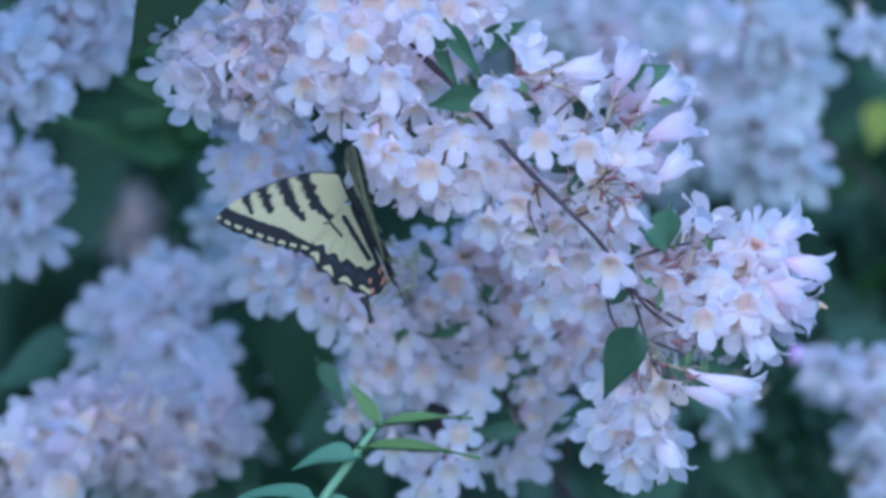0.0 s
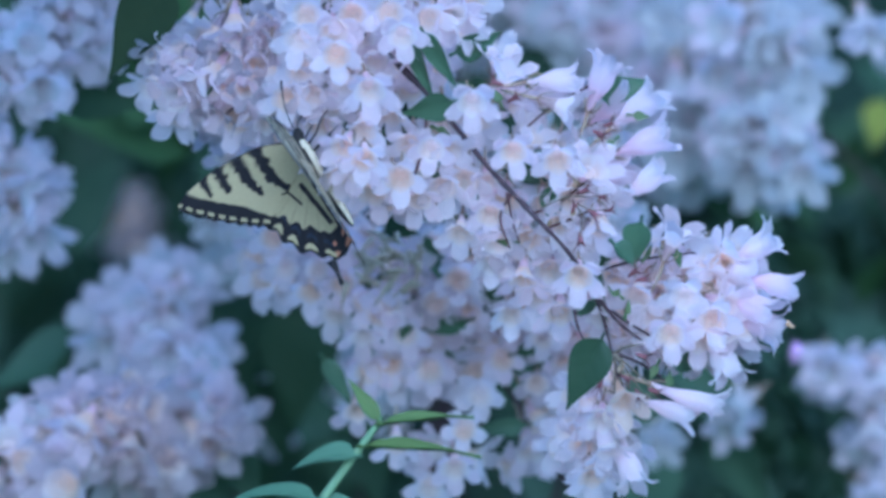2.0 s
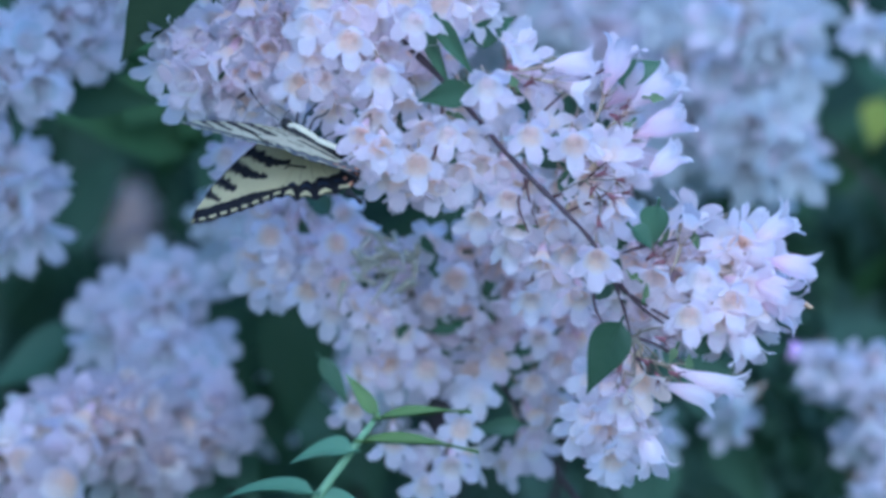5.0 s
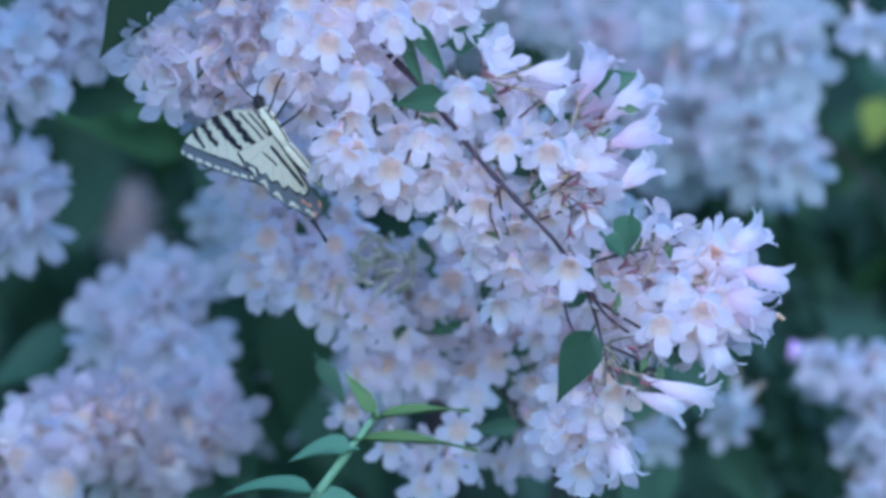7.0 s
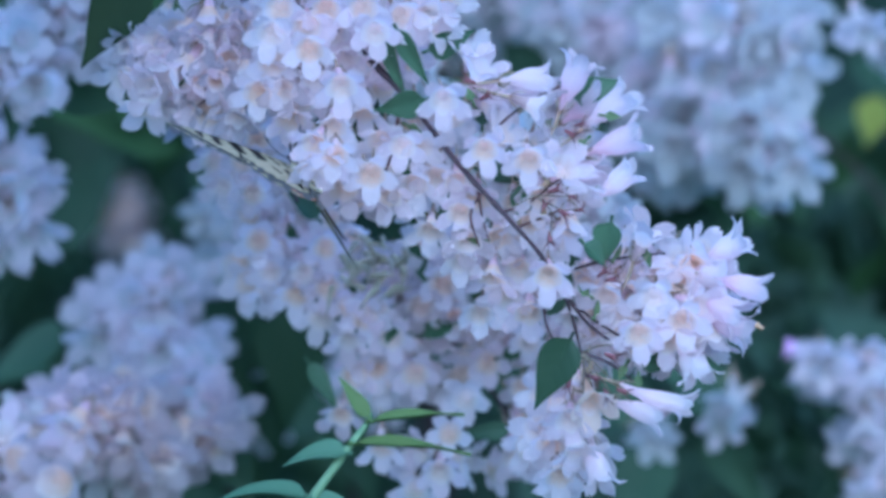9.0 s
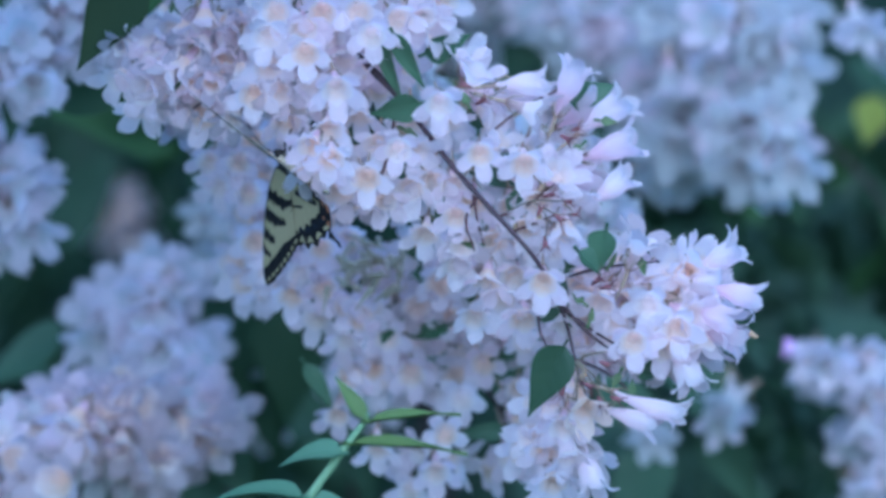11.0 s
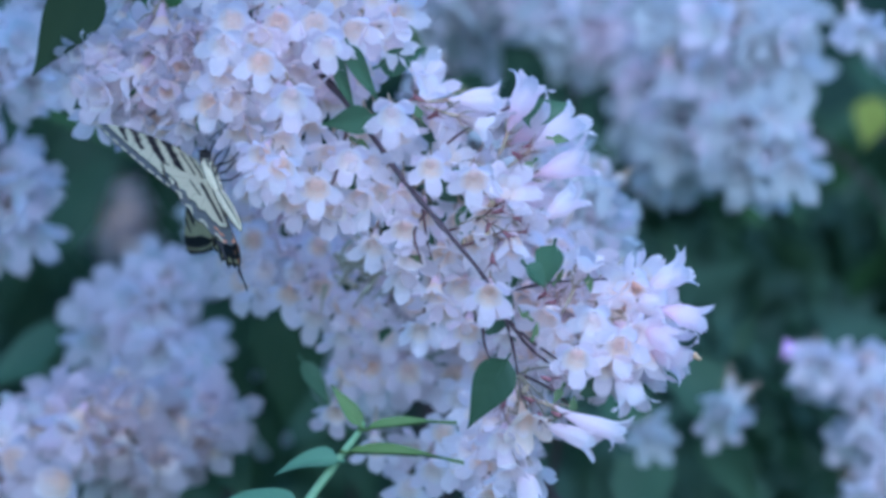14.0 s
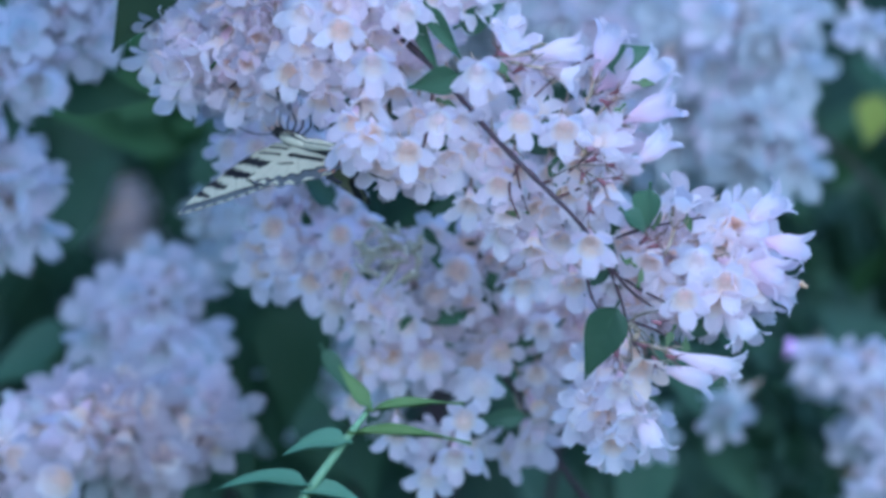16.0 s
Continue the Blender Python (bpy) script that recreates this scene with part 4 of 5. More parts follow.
# ---- young sprig in front ----
def sprig():
    v, f = tube([Vector(q) / 1000 for q in ((-215, 90, -1296), (-190, 70, -900), (-130, 35, -420), (-84, 14, -190), (-62, 6, -125), (-50, 2, -95), (-38, 0, -78), (-28, 0, -64), (-20.5, 0, -54), (-19.5, 0, -51))], 0.0032, 0.0007, 7, 5, 0.15)
    ob = new("green_sprig", mesh_from("stem", v, f, [STEM_GREEN]))
    tagged(ob, "young green sprig with narrow pointed leaves", "sprig")
    a = leaf_mesh(0.0165, 0.0046, LEAF_YOUNG, 0.3, 0.05)
    b = leaf_mesh(0.029, 0.0048, LEAF_YOUNG, 0.5, 0.12)
    c = leaf_mesh(0.037, 0.0052, LEAF_YOUNG, 0.5, 0.15)
    d = leaf_mesh(0.0225, 0.0078, LEAF_BLUE, 0.6, 0.4)
    e = leaf_mesh(0.031, 0.0070, LEAF_BLUE, 0.6, 0.35)
    leaf_at(ob, a, -20, -52.5, -1, 126, 15, 15)
    leaf_at(ob, b, -19, -53.5, -1, 10, -62, 10)
    leaf_at(ob, c, -24.5, -60.5, -1, 2, -60, 10)
    leaf_at(ob, d, -27, -63.5, -2, 176, 42, 15)
    leaf_at(ob, e, -39.5, -76.5, -2, 168, 50, 15)
    leaf_at(ob, d, -39, -79, -2, 2, -55, 10)
    return ob


sprig_thing = sprig()
sprig_thing.matrix_basis = Matrix.Translation((0, -0.05, 1.3))


# ---- the swallowtail ----
def near_line(p, a, b):
    ax, ay, bx, by = *a, *b
    t = max(0, min(1, ((p[0] - ax) * (bx - ax) + (p[1] - ay) * (by - ay)) / ((bx - ax) ** 2 + (by - ay) ** 2)))
    return math.hypot(p[0] - ax - t * (bx - ax), p[1] - ay - t * (by - ay)), t


YELLOW, CREAM, BLACK = (0.50, 0.435, 0.23), (0.57, 0.54, 0.37), (0.010, 0.009, 0.011)
BLUE, ORANGE, GREY = (0.015, 0.02, 0.035), (0.50, 0.23, 0.12), (0.12, 0.13, 0.13)
# black bands across the forewing, millimetres from the body's middle: two ends and the half width at each
STRIPES = (((13.0, 18.5), (13.0, 7.0), 2.5, 1.6), ((13.0, 7.0), (8.5, -1.5), 1.4, 0.6), 
           ((19.6, 19.5), (19.9, 11.0), 2.2, 1.9), ((19.9, 11.0), (18.2, 4.2), 1.9, 0.9), ((26.6, 19.5), (26.6, 11.0), 2.2, 1.2), ((32.4, 19.0), (32.4, 12.6), 1.8, 0.8))
FORE_EDGE = ((21.7, -5.7), (27.3, -1.9), (33.3, 3.0), (41.2, 10.6), (43.6, 13.6))
FORE_RAYS = ((-29.0, 24.4), (-16.8, 27.7), (-5.1, 32.8), (6.3, 41.3), (10.5, 44.0), (12.5, 43.6), (15.8, 40.4), (23.4, 32.0), (33.0, 23.2), (50.0, 14.7), (79.0, 7.6))
HIND_RAYS = ((-88.0, 28.0), (-80.0, 29.2), (-67.0, 28.3), (-52.0, 26.6), (-34.0, 24.2), (-22.0, 23.1), (6.0, 21.0))


def along(rays, a):
    """Reach of a wing from its root at an angle, straight between the rays."""
    for (a0, r0), (a1, r1) in zip(rays, rays[1:]):
        if a <= a1:
            k = (a - a0) / (a1 - a0)
            return 1 / ((1 - k) / r0 + k / r1)
    return rays[-1][1]


def fore_rim(a):
    return along(FORE_RAYS, a) + (0.35 * math.cos((a + 29) / 41 * 2 * math.pi * 7.5) if a < 8 else 0)


def hind_rim(a):
    t = (6 - a) / 94
    return along(HIND_RAYS, a) + 0.8 * math.cos(t * 2 * math.pi * 6.5) * min(1, t * 3) + 2.4 * math.exp(-((a + 74.5) / 3.2) ** 2)


def fore_scales(x, y, a, gap, top):
    """Colour of the forewing at a place; a is the angle from its root, gap what is left to the rim along it."""
    base = YELLOW if top else CREAM
    edge, run, walked = 99.0, 0.0, 0.0
    for p, q in zip(FORE_EDGE, FORE_EDGE[1:]):
        d, t = near_line((x, y), p, q)
        length = math.hypot(q[0] - p[0], q[1] - p[1])
        if d < edge:
            edge, run = d, walked + t * length
        walked += length
    wob = noise.noise(Vector((x * 0.5, y * 0.5, 9)))
    band = 3.6 + 2.3 * min(1, run / 9) - 0.8 * max(0, run / 28 - 0.6) + 0.5 * wob
    if edge < band:
        cell = (run + 1.2) % 3.7
        if (1.0 if top else 0.4) < edge < (2.1 if top else 1.9) and 0.6 < cell < (2.7 if top else 3.2):
            return base
        if not top:
            return BLACK if edge > band - 0.7 or edge < 0.3 else GREY
        return BLACK
    for i, (p, q, w0, w1) in enumerate(STRIPES):
        d, t = near_line((x, y), p, q)
        ragged = 1.0 * noise.noise(Vector((x * 0.5, y * 0.5, 3.0 * i))) + 0.8 * noise.noise(Vector((x * 1.2, y * 1.2, i)))
        w = w0 + (w1 - w0) * t
        if d < w * (1.0 if top else 0.95) + ragged * min(1.1, 0.6 * w):
            return BLACK
    if a > 20 and gap < (0.9 if top else 0.55):
        return BLACK
    if top and x < 2.6:
        return BLACK
    if not top:
        for p, q, w in (((8.2, 14.5), (5.7, -3.0), 0.55), ((5.7, -3.0), (3.6, -15.0), 0.55), ((4.6, 13.0), (2.4, -6.0), 0.5), ((1.2, 12.0), (0.8, 0.0), 0.8)):
            if near_line((x, y), p, q)[0] < w:
                return BLACK
    if near_line((x, y), (11.2, 0.2), (9.4, -5.2))[0] < 0.42 or near_line((x, y), (11.2, 0.2), (12.6, 0.6))[0] < 0.3:
        return BLACK
    # thin veins fanning to the rim
    if not top and edge < 20 and abs(((run + 1.0) % 3.7) - 0.2) < 0.17 and x > 14:
        return tuple(0.72 * q for q in base)
    return base


def hind_scales(x, y, a, gap, top):
    base = YELLOW if top else CREAM
    f = (a + 88) / 94
    band = 8.9 - 8.5 * f * f + 0.7 * noise.noise(Vector((x * 0.4, y * 0.4, 5)))
    cell = (1 - f) * 6.5
    if gap < band:
        if 0.7 < gap < 2.8 and ((gap - 1.7) / 0.95) ** 2 + (((cell % 1) - 0.5) / 0.33) ** 2 < 1:
            return ORANGE if cell > 5.6 else base
        if 4.4 < gap < 5.8 and abs((cell % 1) - 0.5) < 0.3:
            return (ORANGE if cell > 5.6 else BLUE) if top else (ORANGE if int(cell) in (1, 5) else GREY)
        return BLACK if top or gap < 0.5 or gap > band - 0.9 else GREY
    for p, q, w in (((6.5, 0.0), (4.2, -15.0), 0.8), ((2.2, 2.0), (1.6, -18.0), 1.3 if top else 0.6)):
        if near_line((x, y), p, q)[0] < w + 0.3 * noise.noise(Vector((x, y * 0.4, 2))):
            return BLACK
    if near_line((x, y), (11.2, 0.2), (9.4, -5.2))[0] < 0.42:
        return BLACK
    if abs(cell % 1) < 0.05:
        return tuple(0.75 * q for q in base)
    return base


def wing_mesh(name, root, angles, rim, scales, mirror):
    """A wing as two thin skins, upper and under side, coloured by its scales."""
    nr, na = 88, len(angles) - 1
    v, f, col = [], [], []
    for top in (True, False):
        for i in range(nr + 1):
            q = i / nr
            for k, a in enumerate(angles):
                r = rim(a) * q
                x = root[0] + r * math.cos(radians(a))
                y = root[1] + r * math.sin(radians(a))
                z = 0.9 * math.sin(q * 2.2) * min(1, r / 25) + 0.06 * math.sin(a * 0.9) * q + (0.07 if top else -0.07) * (1 - 0.8 * q)
                v.append(((-x if mirror else x) / 1000, y / 1000, z / 1000))
                col.append((*scales(x, y, a, rim(a) * (1 - q), top), 1.0))
    n = (nr + 1) * (na + 1)
    for s in (0, 1):
        for i in range(nr):
            for k in range(na):
                o = s * n + i * (na + 1) + k
                quad = (o, o + na + 1, o + na + 2, o + 1)
                f.append(quad if (s == 0) != mirror else quad[::-1])
    edge = [i * (na + 1) for i in range(nr + 1)] + [nr * (na + 1) + k for k in range(1, na + 1)] + [i * (na + 1) + na for i in range(nr - 1, 0, -1)]
    for a, b in zip(edge, edge[1:] + edge[:1]):
        f.append((a, b, n + b, n + a))
    me = mesh_from(name, v, f, [WING])
    at = me.color_attributes.new("scales", "FLOAT_COLOR", "POINT")
    at.data.foreach_set("color", np.array(col, dtype=np.float32).ravel())
    return me


def tail_mesh(mirror):
    """The thin black tail of a hindwing, widening to a small club."""
    v, f = [], []
    line = ((10.2, -25.5, 1.7), (10.3, -28.0, 1.1), (10.5, -30.0, 0.7), (10.7, -31.2, 0.6), (10.9, -32.4, 0.8), (11.1, -33.5, 0.9), (11.2, -34.2, 0.4))
    for x, y, w in line:
        for dx, dz in ((-w, 0.35), (0, 0.55), (w, 0.35), (0, 0.15)):
            v.append((((x + dx) * (-1 if mirror else 1)) / 1000, y / 1000, (dz + 0.4) / 1000))
    for i in range(len(line) - 1):
        for k in range(4):
            n = (k + 1) % 4
            f.append((i * 4 + k, i * 4 + n, i * 4 + 4 + n, i * 4 + 4 + k))
    f += [(0, 3, 2, 1), (len(v) - 4, len(v) - 3, len(v) - 2, len(v) - 1)]
    return mesh_from("tail", v, f, [BLACK_FUR])


def lathe(profile, sides=14):
    """Turned about y: rows of (y, radius, height of the axis) in millimetres."""
    v, f = [], []
    for i, (y, r, h) in enumerate(profile):
        for k in range(sides):
            a = 2 * math.pi * k / sides
            v.append((r * math.cos(a) / 1000, y / 1000, (h + r * math.sin(a)) / 1000))
        if i:
            o = (i - 1) * sides
            for k in range(sides):
                n = (k + 1) % sides
                f.append((o + k, o + sides + k, o + sides + n, o + n))
    f.append(tuple(range(sides)))
    f.append(tuple(range(len(v) - sides, len(v)))[::-1])
    return v, f


def swallowtail():
    v, f = lathe([(12.5, 1.2, -0.9), (11, 2.1, -0.7), (9, 2.5, -0.55), (7, 2.7, -0.45), (4, 2.6, -0.3), (1, 2.4, -0.2), (-2, 1.8, -0.2)], 24)
    me = mesh_from("thorax", v, f, [BLACK_FUR, CREAM_FUR])
    for p in me.polygons:
        turn = math.degrees(math.atan2(p.center.z + 0.0004, abs(p.center.x)))
        if -75 < turn < 35 and not -38 < turn < -22:
            p.material_index = 1
    fly = new("swallowtail_butterfly", me)
    tagged(fly, "yellow tiger-striped swallowtail butterfly feeding on the flowers", "butterfly")
    v, f = lathe([(-1.2, 1.7, -0.2), (-4, 2.1, -0.5), (-8, 2.1, -0.9), (-12, 1.8, -1.3), (-16, 1.4, -1.6), (-19, 0.7, -1.7), (-19.8, 0.2, -1.7)], 24)
    me = mesh_from("abdomen", v, f, [BLACK_FUR, CREAM_FUR])
    for p in me.polygons:
        turn = math.degrees(math.atan2(p.center.z - p.center.y * 0.09 + 0.0001, abs(p.center.x)))
        if -80 < turn < 42 and not -36 < turn < -20:
            p.material_index = 1
    child("abdomen", me, fly, label="cream abdomen with black lines and a black back")
    v, f = lathe([(12.0, 1.2, -0.9), (13.0, 1.9, -1.1), (14.5, 2.0, -1.4), (15.9, 1.4, -1.7), (16.6, 0.4, -1.9)])
    child("head", mesh_from("head", v, f, [BLACK_FUR]), fly)
    for s in (-1, 1):
        v, f = lathe([(13.2, 0.2, -1.4), (13.6, 0.8, -1.4), (14.4, 1.0, -1.4), (15.2, 0.8, -1.4), (15.6, 0.2, -1.4)], 10)
        child("eye", mesh_from("eye", v, f, [BLACK_FUR]), fly, Matrix.Translation((s * 0.0016, 0, 0.0002)))
        v, f = joined([tube([Vector((s * x, y, z)) / 1000 for x, y, z in ((0.6, 15.6, -0.8), (2.2, 19.5, 0.2), (4.0, 24, 0.4), (5.6, 28, -0.4))], 0.00017, 0.00015, 5, 5),
                       tube([Vector((s * x, y, z)) / 1000 for x, y, z in ((5.6, 28, -0.4), (6.2, 29.8, -0.9), (6.6, 31, -1.5))], 0.0003, 0.0004, 6, 3)])
        child("antenna", mesh_from("antenna", v, f, [BLACK_FUR]), fly)
        for k, y in enumerate((10, 7, 4)):
            v, f = tube([Vector((s * a, y + b, c)) / 1000 for a, b, c in ((1.5, 0, -2), (4.5, 2 - k, -5), (4, 5 - 2.5 * k, -9), (5, 7 - 3 * k, -13))], 0.0004, 0.00018, 5, 4)
            child("leg", mesh_from("leg", v, f, [BLACK_FUR]), fly)
    v, f = tube([Vector(q) / 1000 for q in ((0, 16, -2.2), (0, 18.5, -4.5), (0, 20, -9), (0, 19, -13))], 0.00025, 0.00015, 5, 4)
    child("proboscis", mesh_from("proboscis", v, f, [BLACK_FUR]), fly)
    fore_fan = [-29 + 54 * k / 118 for k in range(118)] + [25 + 54 * k / 34 for k in range(35)]
    hind_fan = [-88 + 94 * k / 130 for k in range(131)]
    wings = {}
    for s, mirror in (("left", True), ("right", False)):
        fw = child("forewing", wing_mesh("forewing", (0.6, 6.0), fore_fan, fore_rim, fore_scales, mirror), fly, label="yellow forewing with black stripes and a spotted black rim")
        hw = child("hindwing", wing_mesh("hindwing", (0.6, 3.0), hind_fan, hind_rim, hind_scales, mirror), fly, label="tailed hindwing with blue and orange spots")
        child("tail", tail_mesh(mirror), hw)
        wings[s] = (fw, hw)
    return fly, wings


butterfly, wings = swallowtail()


def motions():
    walk(flowering_branch, [
        (0, pose(0.0225, 0, 1.3299, 0, -1.41, 0)), (0.5, pose(0.0100, 0, 1.3248, 0, 1.18, 0)), (1, pose(0.0240, 0, 1.3289, 0, -1.35, 0)),
        (1.5, pose(0.0136, 0, 1.3287, 0, -0.00, 0)), (2, pose(0.0140, 0, 1.3261, 0, -0.08, 0)), (2.5, pose(0.0226, 0, 1.3294, 0, -1.12, 0)),
        (3, pose(0.0108, 0, 1.3263, 0, -0.04, 0)), (3.5, pose(0.0145, 0, 1.3294, 0, -0.59, 0)), (4, pose(0.0203, 0, 1.3298, 0, -1.26, 0)),
        (6.5, pose(0.0151, 0, 1.3314, 0, -0.31, 0)), (7, pose(0.0118, 0, 1.3282, 0, 0.55, 0)), (7.5, pose(0.0134, 0, 1.3288, 0, 0.31, 0)),
        (8, pose(0.0090, 0, 1.3279, 0, 0.28, 0)), (8.5, pose(0.0076, 0, 1.3255, 0, 1.21, 0)), (9, pose(0.0069, 0, 1.3257, 0, 0.85, 0)),
        (11.5, pose(0.0054, 0, 1.3230, 0, 1.42, 0)), (12, pose(-0.0039, 0, 1.3209, 0, 3.08, 0)), (12.5, pose(-0.0207, 0, 1.3201, 0, 4.21, 0)),
        (13, pose(-0.0226, 0, 1.3103, 0, 5.92, 0)), (13.5, pose(-0.0261, 0, 1.3103, 0, 6.84, 0)), (14, pose(-0.0095, 0, 1.3207, 0, 3.10, 0)),
        (14.5, pose(-0.0049, 0, 1.3182, 0, 2.00, 0)), (15, pose(0.0118, 0, 1.3318, 0, -1.30, 0)), (15.5, pose(0.0114, 0, 1.3311, 0, -0.94, 0)),
        (16, pose(0.0182, 0, 1.3337, 0, -1.71, 0)),
    ])
    walk(upper, [
        (0, pose(-0.0549, 0, 0.0370, 0, 2.04, 0)), (0.5, pose(-0.0536, 0, 0.0358, 0, 0.36, 0)), (1, pose(-0.0542, 0, 0.0364, 0, 0.85, 0)),
        (1.5, pose(-0.0535, 0, 0.0357, 0, -0.00, 0)), (2, pose(-0.0536, 0, 0.0355, 0, -0.79, 0)), (2.5, pose(-0.0540, 0, 0.0361, 0, 0.67, 0)),
        (3, pose(-0.0535, 0, 0.0347, 0, -1.67, 0)), (3.5, pose(-0.0540, 0, 0.0364, 0, 1.00, 0)), (4, pose(-0.0544, 0, 0.0364, 0, 1.15, 0)),
        (6.5, pose(-0.0539, 0, 0.0361, 0, 0.92, 0)), (7, pose(-0.0536, 0, 0.0362, 0, 0.97, 0)), (7.5, pose(-0.0538, 0, 0.0363, 0, 1.43, 0)),
        (8, pose(-0.0536, 0, 0.0363, 0, 0.98, 0)), (8.5, pose(-0.0537, 0, 0.0361, 0, 1.04, 0)), (9, pose(-0.0536, 0, 0.0356, 0, -0.17, 0)),
        (11.5, pose(-0.0537, 0, 0.0357, 0, -0.22, 0)), (12, pose(-0.0534, 0, 0.0351, 0, -0.75, 0)), (12.5, pose(-0.0528, 0, 0.0347, 0, -1.17, 0)),
        (13, pose(-0.0538, 0, 0.0356, 0, -1.48, 0)), (13.5, pose(-0.0535, 0, 0.0348, 0, -1.69, 0)), (14, pose(-0.0534, 0, 0.0351, 0, -1.22, 0)),
        (14.5, pose(-0.0532, 0, 0.0354, 0, -0.96, 0)), (15, pose(-0.0534, 0, 0.0358, 0, 0.89, 0)), (15.5, pose(-0.0533, 0, 0.0359, 0, 1.40, 0)),
        (16, pose(-0.0538, 0, 0.0359, 0, 1.23, 0)),
    ])
    walk(tip, [
        (0, pose(0.0361, 0, -0.0431, 0, -0.47, 0)), (0.5, pose(0.0358, 0, -0.0424, 0, 0.05, 0)), (1, pose(0.0358, 0, -0.0429, 0, -0.39, 0)),
        (1.5, pose(0.0357, 0, -0.0428, 0, 0.00, 0)), (2, pose(0.0354, 0, -0.0426, 0, 0.49, 0)), (2.5, pose(0.0355, 0, -0.0429, 0, -0.06, 0)),
        (3, pose(0.0353, 0, -0.0426, 0, 0.39, 0)), (3.5, pose(0.0355, 0, -0.0428, 0, 0.17, 0)), (4, pose(0.0349, 0, -0.0429, 0, 0.92, 0)),
        (6.5, pose(0.0356, 0, -0.0427, 0, -0.02, 0)), (7, pose(0.0359, 0, -0.0425, 0, -0.25, 0)), (7.5, pose(0.0359, 0, -0.0426, 0, -0.31, 0)),
        (8, pose(0.0355, 0, -0.0426, 0, 0.21, 0)), (8.5, pose(0.0358, 0, -0.0425, 0, 0.09, 0)), (9, pose(0.0356, 0, -0.0426, 0, 0.10, 0)),
        (11.5, pose(0.0353, 0, -0.0435, 0, 0.31, 0)), (12, pose(0.0351, 0, -0.0429, 0, 0.70, 0)), (12.5, pose(0.0352, 0, -0.0424, 0, 0.67, 0)),
        (13, pose(0.0361, 0, -0.0427, 0, 0.24, 0)), (13.5, pose(0.0348, 0, -0.0418, 0, 3.26, 0)), (14, pose(0.0352, 0, -0.0424, 0, 0.81, 0)),
        (14.5, pose(0.0358, 0, -0.0424, 0, -0.01, 0)), (15, pose(0.0360, 0, -0.0424, 0, -0.31, 0)), (15.5, pose(0.0357, 0, -0.0423, 0, -0.22, 0)),
        (16, pose(0.0359, 0, -0.0428, 0, -0.58, 0)),
    ])
    walk(rear, [
        (0, pose(-0.0015, 0.085, 1.2987)), (0.5, pose(-0.0004, 0.085, 1.2980)), (1, pose(0.0000, 0.085, 1.2995)),
        (1.5, pose(0.0000, 0.085, 1.3000)), (2, pose(0.0000, 0.085, 1.2994)), (2.5, pose(0.0013, 0.085, 1.2999)),
        (3, pose(-0.0011, 0.085, 1.2985)), (3.5, pose(-0.0009, 0.085, 1.2985)), (4, pose(-0.0001, 0.085, 1.2990)),
        (6.5, pose(-0.0012, 0.085, 1.2993)), (7, pose(-0.0010, 0.085, 1.2987)), (7.5, pose(-0.0011, 0.085, 1.2988)),
        (8, pose(-0.0024, 0.085, 1.2981)), (8.5, pose(-0.0031, 0.085, 1.2969)), (9, pose(-0.0027, 0.085, 1.2970)),
        (11.5, pose(-0.0043, 0.085, 1.2964)), (12, pose(-0.0068, 0.085, 1.2941)), (12.5, pose(-0.0132, 0.085, 1.2923)),
        (13, pose(-0.0149, 0.085, 1.2908)), (13.5, pose(-0.0096, 0.085, 1.2923)), (14, pose(-0.0041, 0.085, 1.2979)),
        (14.5, pose(-0.0029, 0.085, 1.2974)), (15, pose(-0.0008, 0.085, 1.2993)), (15.5, pose(0.0012, 0.085, 1.3001)),
        (16, pose(0.0020, 0.085, 1.3010)),
    ])
    walk(sprig_thing, [
        (0, pose(0.0000, -0.05, 1.3000)), (0.5, pose(-0.0003, -0.05, 1.2996)), (1, pose(-0.0005, -0.05, 1.3001)),
        (1.5, pose(0.0000, -0.05, 1.3000)), (2, pose(0.0002, -0.05, 1.2998)), (2.5, pose(0.0000, -0.05, 1.3003)),
        (3, pose(0.0001, -0.05, 1.3006)), (3.5, pose(-0.0001, -0.05, 1.3011)), (4, pose(0.0001, -0.05, 1.3010)),
        (6.5, pose(-0.0002, -0.05, 1.3013)), (7, pose(-0.0002, -0.05, 1.3014)), (7.5, pose(-0.0002, -0.05, 1.3013)),
        (8, pose(0.0000, -0.05, 1.3007)), (8.5, pose(-0.0007, -0.05, 1.2997)), (9, pose(-0.0008, -0.05, 1.2995)),
        (11.5, pose(-0.0015, -0.05, 1.2994)), (12, pose(-0.0013, -0.05, 1.2978)), (12.5, pose(-0.0027, -0.05, 1.2948)),
        (13, pose(-0.0039, -0.05, 1.2945)), (13.5, pose(-0.0039, -0.05, 1.2952)), (14, pose(-0.0025, -0.05, 1.2974)),
        (14.5, pose(-0.0010, -0.05, 1.2993)), (15, pose(-0.0016, -0.05, 1.3016)), (15.5, pose(-0.0014, -0.05, 1.3019)),
        (16, pose(-0.0009, -0.05, 1.3027)),
    ])
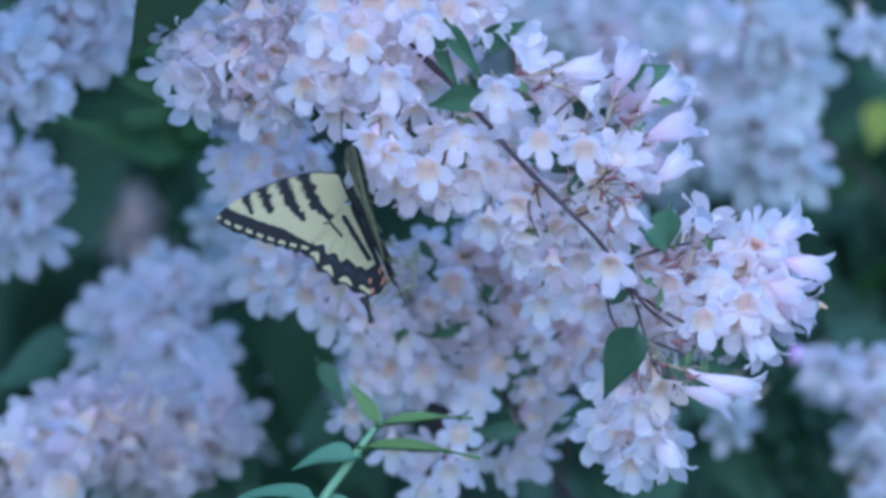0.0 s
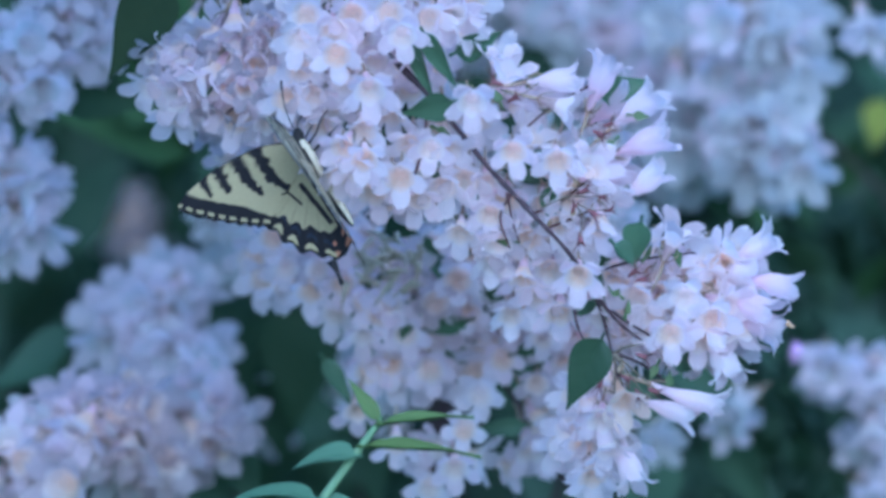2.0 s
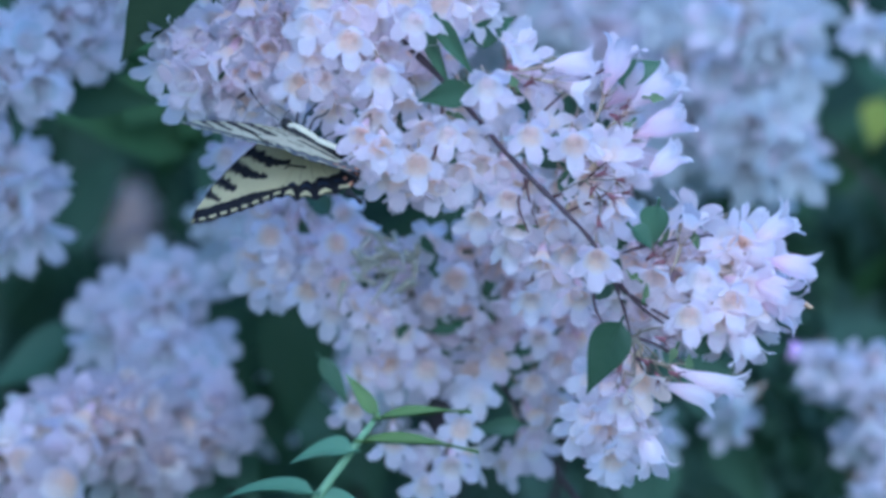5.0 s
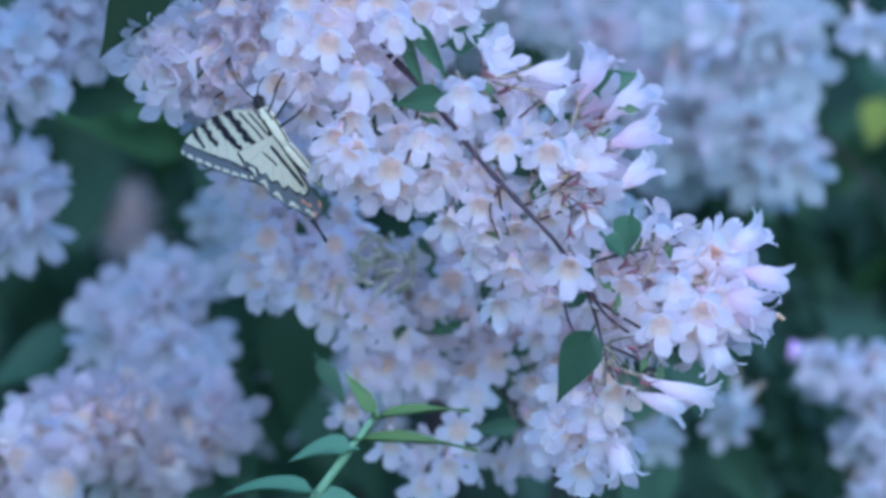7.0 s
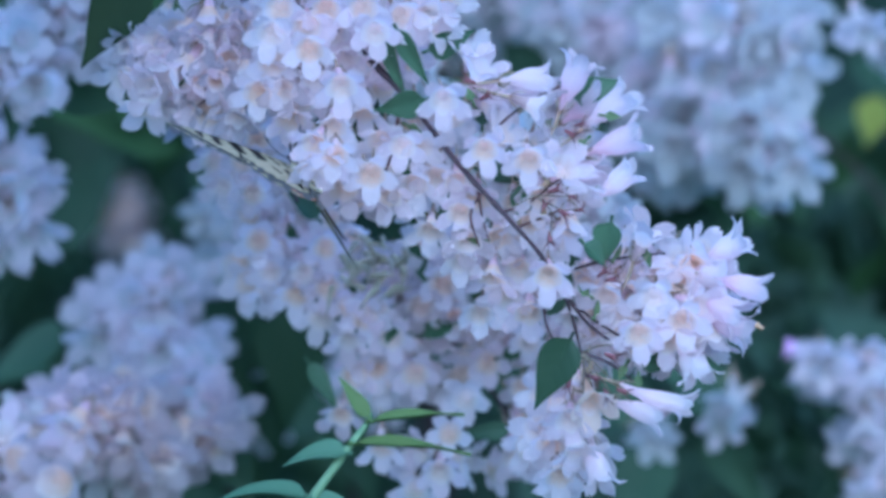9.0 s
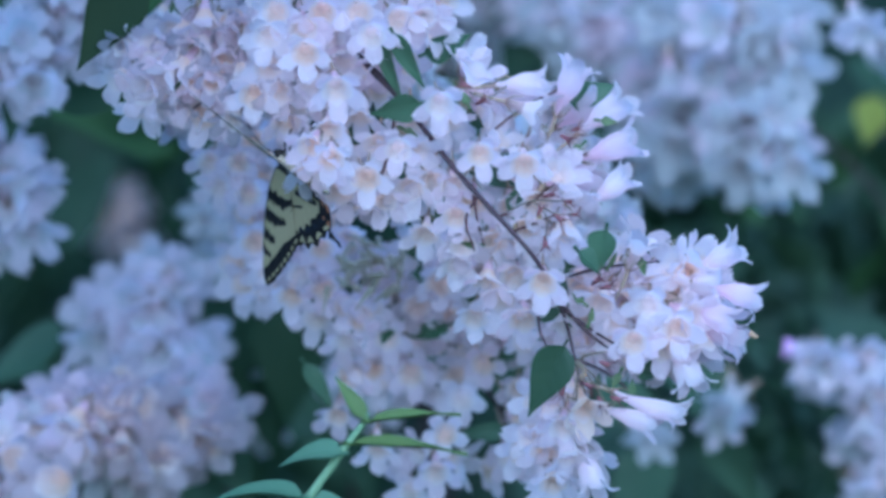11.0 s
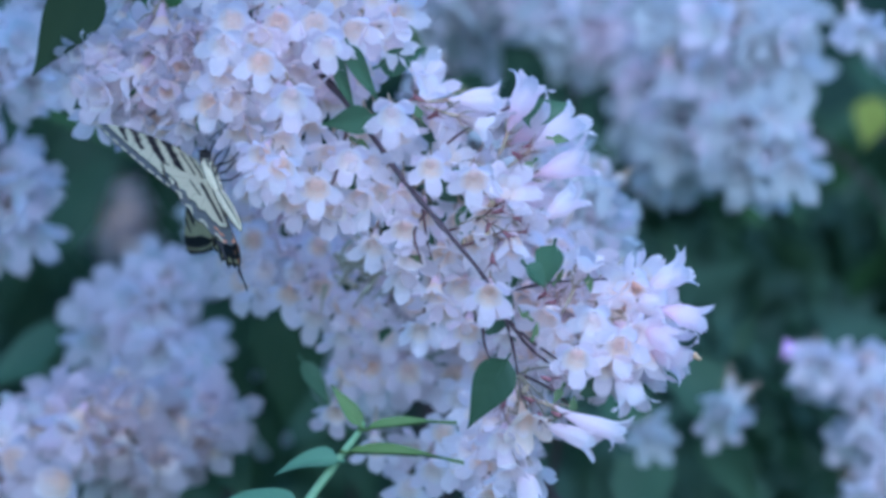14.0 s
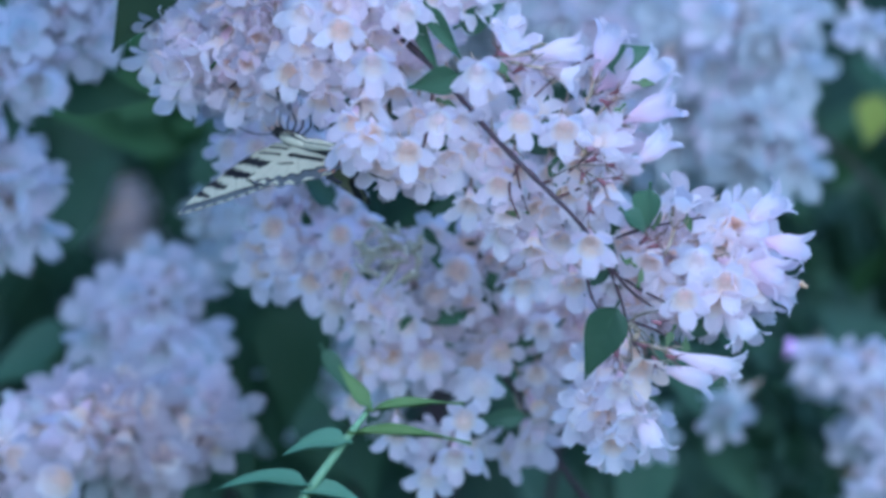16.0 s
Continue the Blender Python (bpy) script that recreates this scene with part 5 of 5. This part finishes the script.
    walk(butterfly, [
        (0, pose(-0.0254, -0.004, 1.3129, 102.3, -19.2, -40.8)), (0.5, pose(-0.0365, -0.004, 1.3078, 95.1, -12.5, -51.9)), (1, pose(-0.0232, -0.004, 1.3105, 107.8, -16.6, -54.6)),
        (1.5, pose(-0.0351, -0.004, 1.3109, 122.9, -14.6, -49.2)), (2, pose(-0.0395, -0.004, 1.3234, 110.7, -24.6, -58.5)), (2.5, pose(-0.0338, -0.004, 1.3260, 122.4, -21.8, -55.4)),
        (3, pose(-0.0478, -0.004, 1.3282, 117.4, -33.3, -85.0)), (3.5, pose(-0.0435, -0.004, 1.3331, 123.6, -19.9, -88.9)), (4, pose(-0.0400, -0.004, 1.3345, 141.1, -35.0, -114.8)),
        (6.5, pose(-0.0452, -0.0024, 1.3317, 86.8, -57.1, -37.6)), (7, pose(-0.0501, -0.0008, 1.3335, 125.6, -2.3, -85.3)), (7.5, pose(-0.0471, 0.0008, 1.3363, 116.0, -0.7, -88.4)),
        (8, pose(-0.0550, 0.0024, 1.3388, 120.6, -29.1, -107.7)), (8.5, pose(-0.0474, 0.004, 1.3243, 153.3, -21.7, -116.8)), (9, pose(-0.0419, 0.0033, 1.3216, 159.6, -21.3, -156.6)),
        (11.5, pose(-0.0454, 0, 1.3233, 138.7, -48.9, -114.9)), (12, pose(-0.0564, 0, 1.3259, 127.6, -51.8, -103.1)), (12.5, pose(-0.0733, 0, 1.3216, 159.8, -52.9, -144.9)),
        (13, pose(-0.0800, 0.012, 1.3140, 166.9, -49.3, -153.0)), (13.5, pose(-0.0807, 0.0123, 1.3099, 139.9, -43.9, -133.6)), (14, pose(-0.0695, 0.0127, 1.3182, 124.5, -29.7, -113.8)),
        (14.5, pose(-0.0598, 0.013, 1.3157, 151.0, -35.3, -132.2)), (15, pose(-0.0440, 0.0133, 1.3247, 156.2, -30.7, -143.5)), (15.5, pose(-0.0470, 0.0137, 1.3256, 159.9, -14.2, -156.5)),
        (16, pose(-0.0421, 0.014, 1.3319, 169.6, 1.2, -143.8)),
    ])
    left = [
        (0, 42), (0.5, 34), (1, 33), (1.5, 28), (2, 43), (2.5, 24), (3, 35), (3.5, 41), (4, 48),
        (6.5, 84), (7, 33), (7.5, 51), (8, 84), (8.5, 16), (9, 32), (11.5, 39), (12, 50), (12.5, 41),
        (13, 20), (13.5, 40), (14, 29), (14.5, 22), (15, 18), (15.5, 36), (16, 30),
    ]
    right = [
        (0, 42), (0.5, 37), (1, 33), (1.5, 26), (2, 43), (2.5, 23), (3, 36), (3.5, 43), (4, 45),
        (6.5, 85), (7, 42), (7.5, 53), (8, 76), (8.5, 17), (9, 4), (11.5, 22), (12, 46), (12.5, 11),
        (13, 28), (13.5, 38), (14, 26), (14.5, 21), (15, 17), (15.5, 42), (16, 33),
    ]
    # one quick beat
    left[4:4] = [(1.6, 30), (1.75, 68), (1.9, 50)]
    right[4:4] = [(1.6, 29), (1.75, 62), (1.9, 52)]
    for rows, pair, sign in ((left, wings["left"], 1), (right, wings["right"], -1)):
        for part, lift in zip(pair, (0.0003, -0.0003)):
            walk(part, [(t, pose(0, 0, lift, 0, sign * a, 0)) for t, a in rows])


motions()
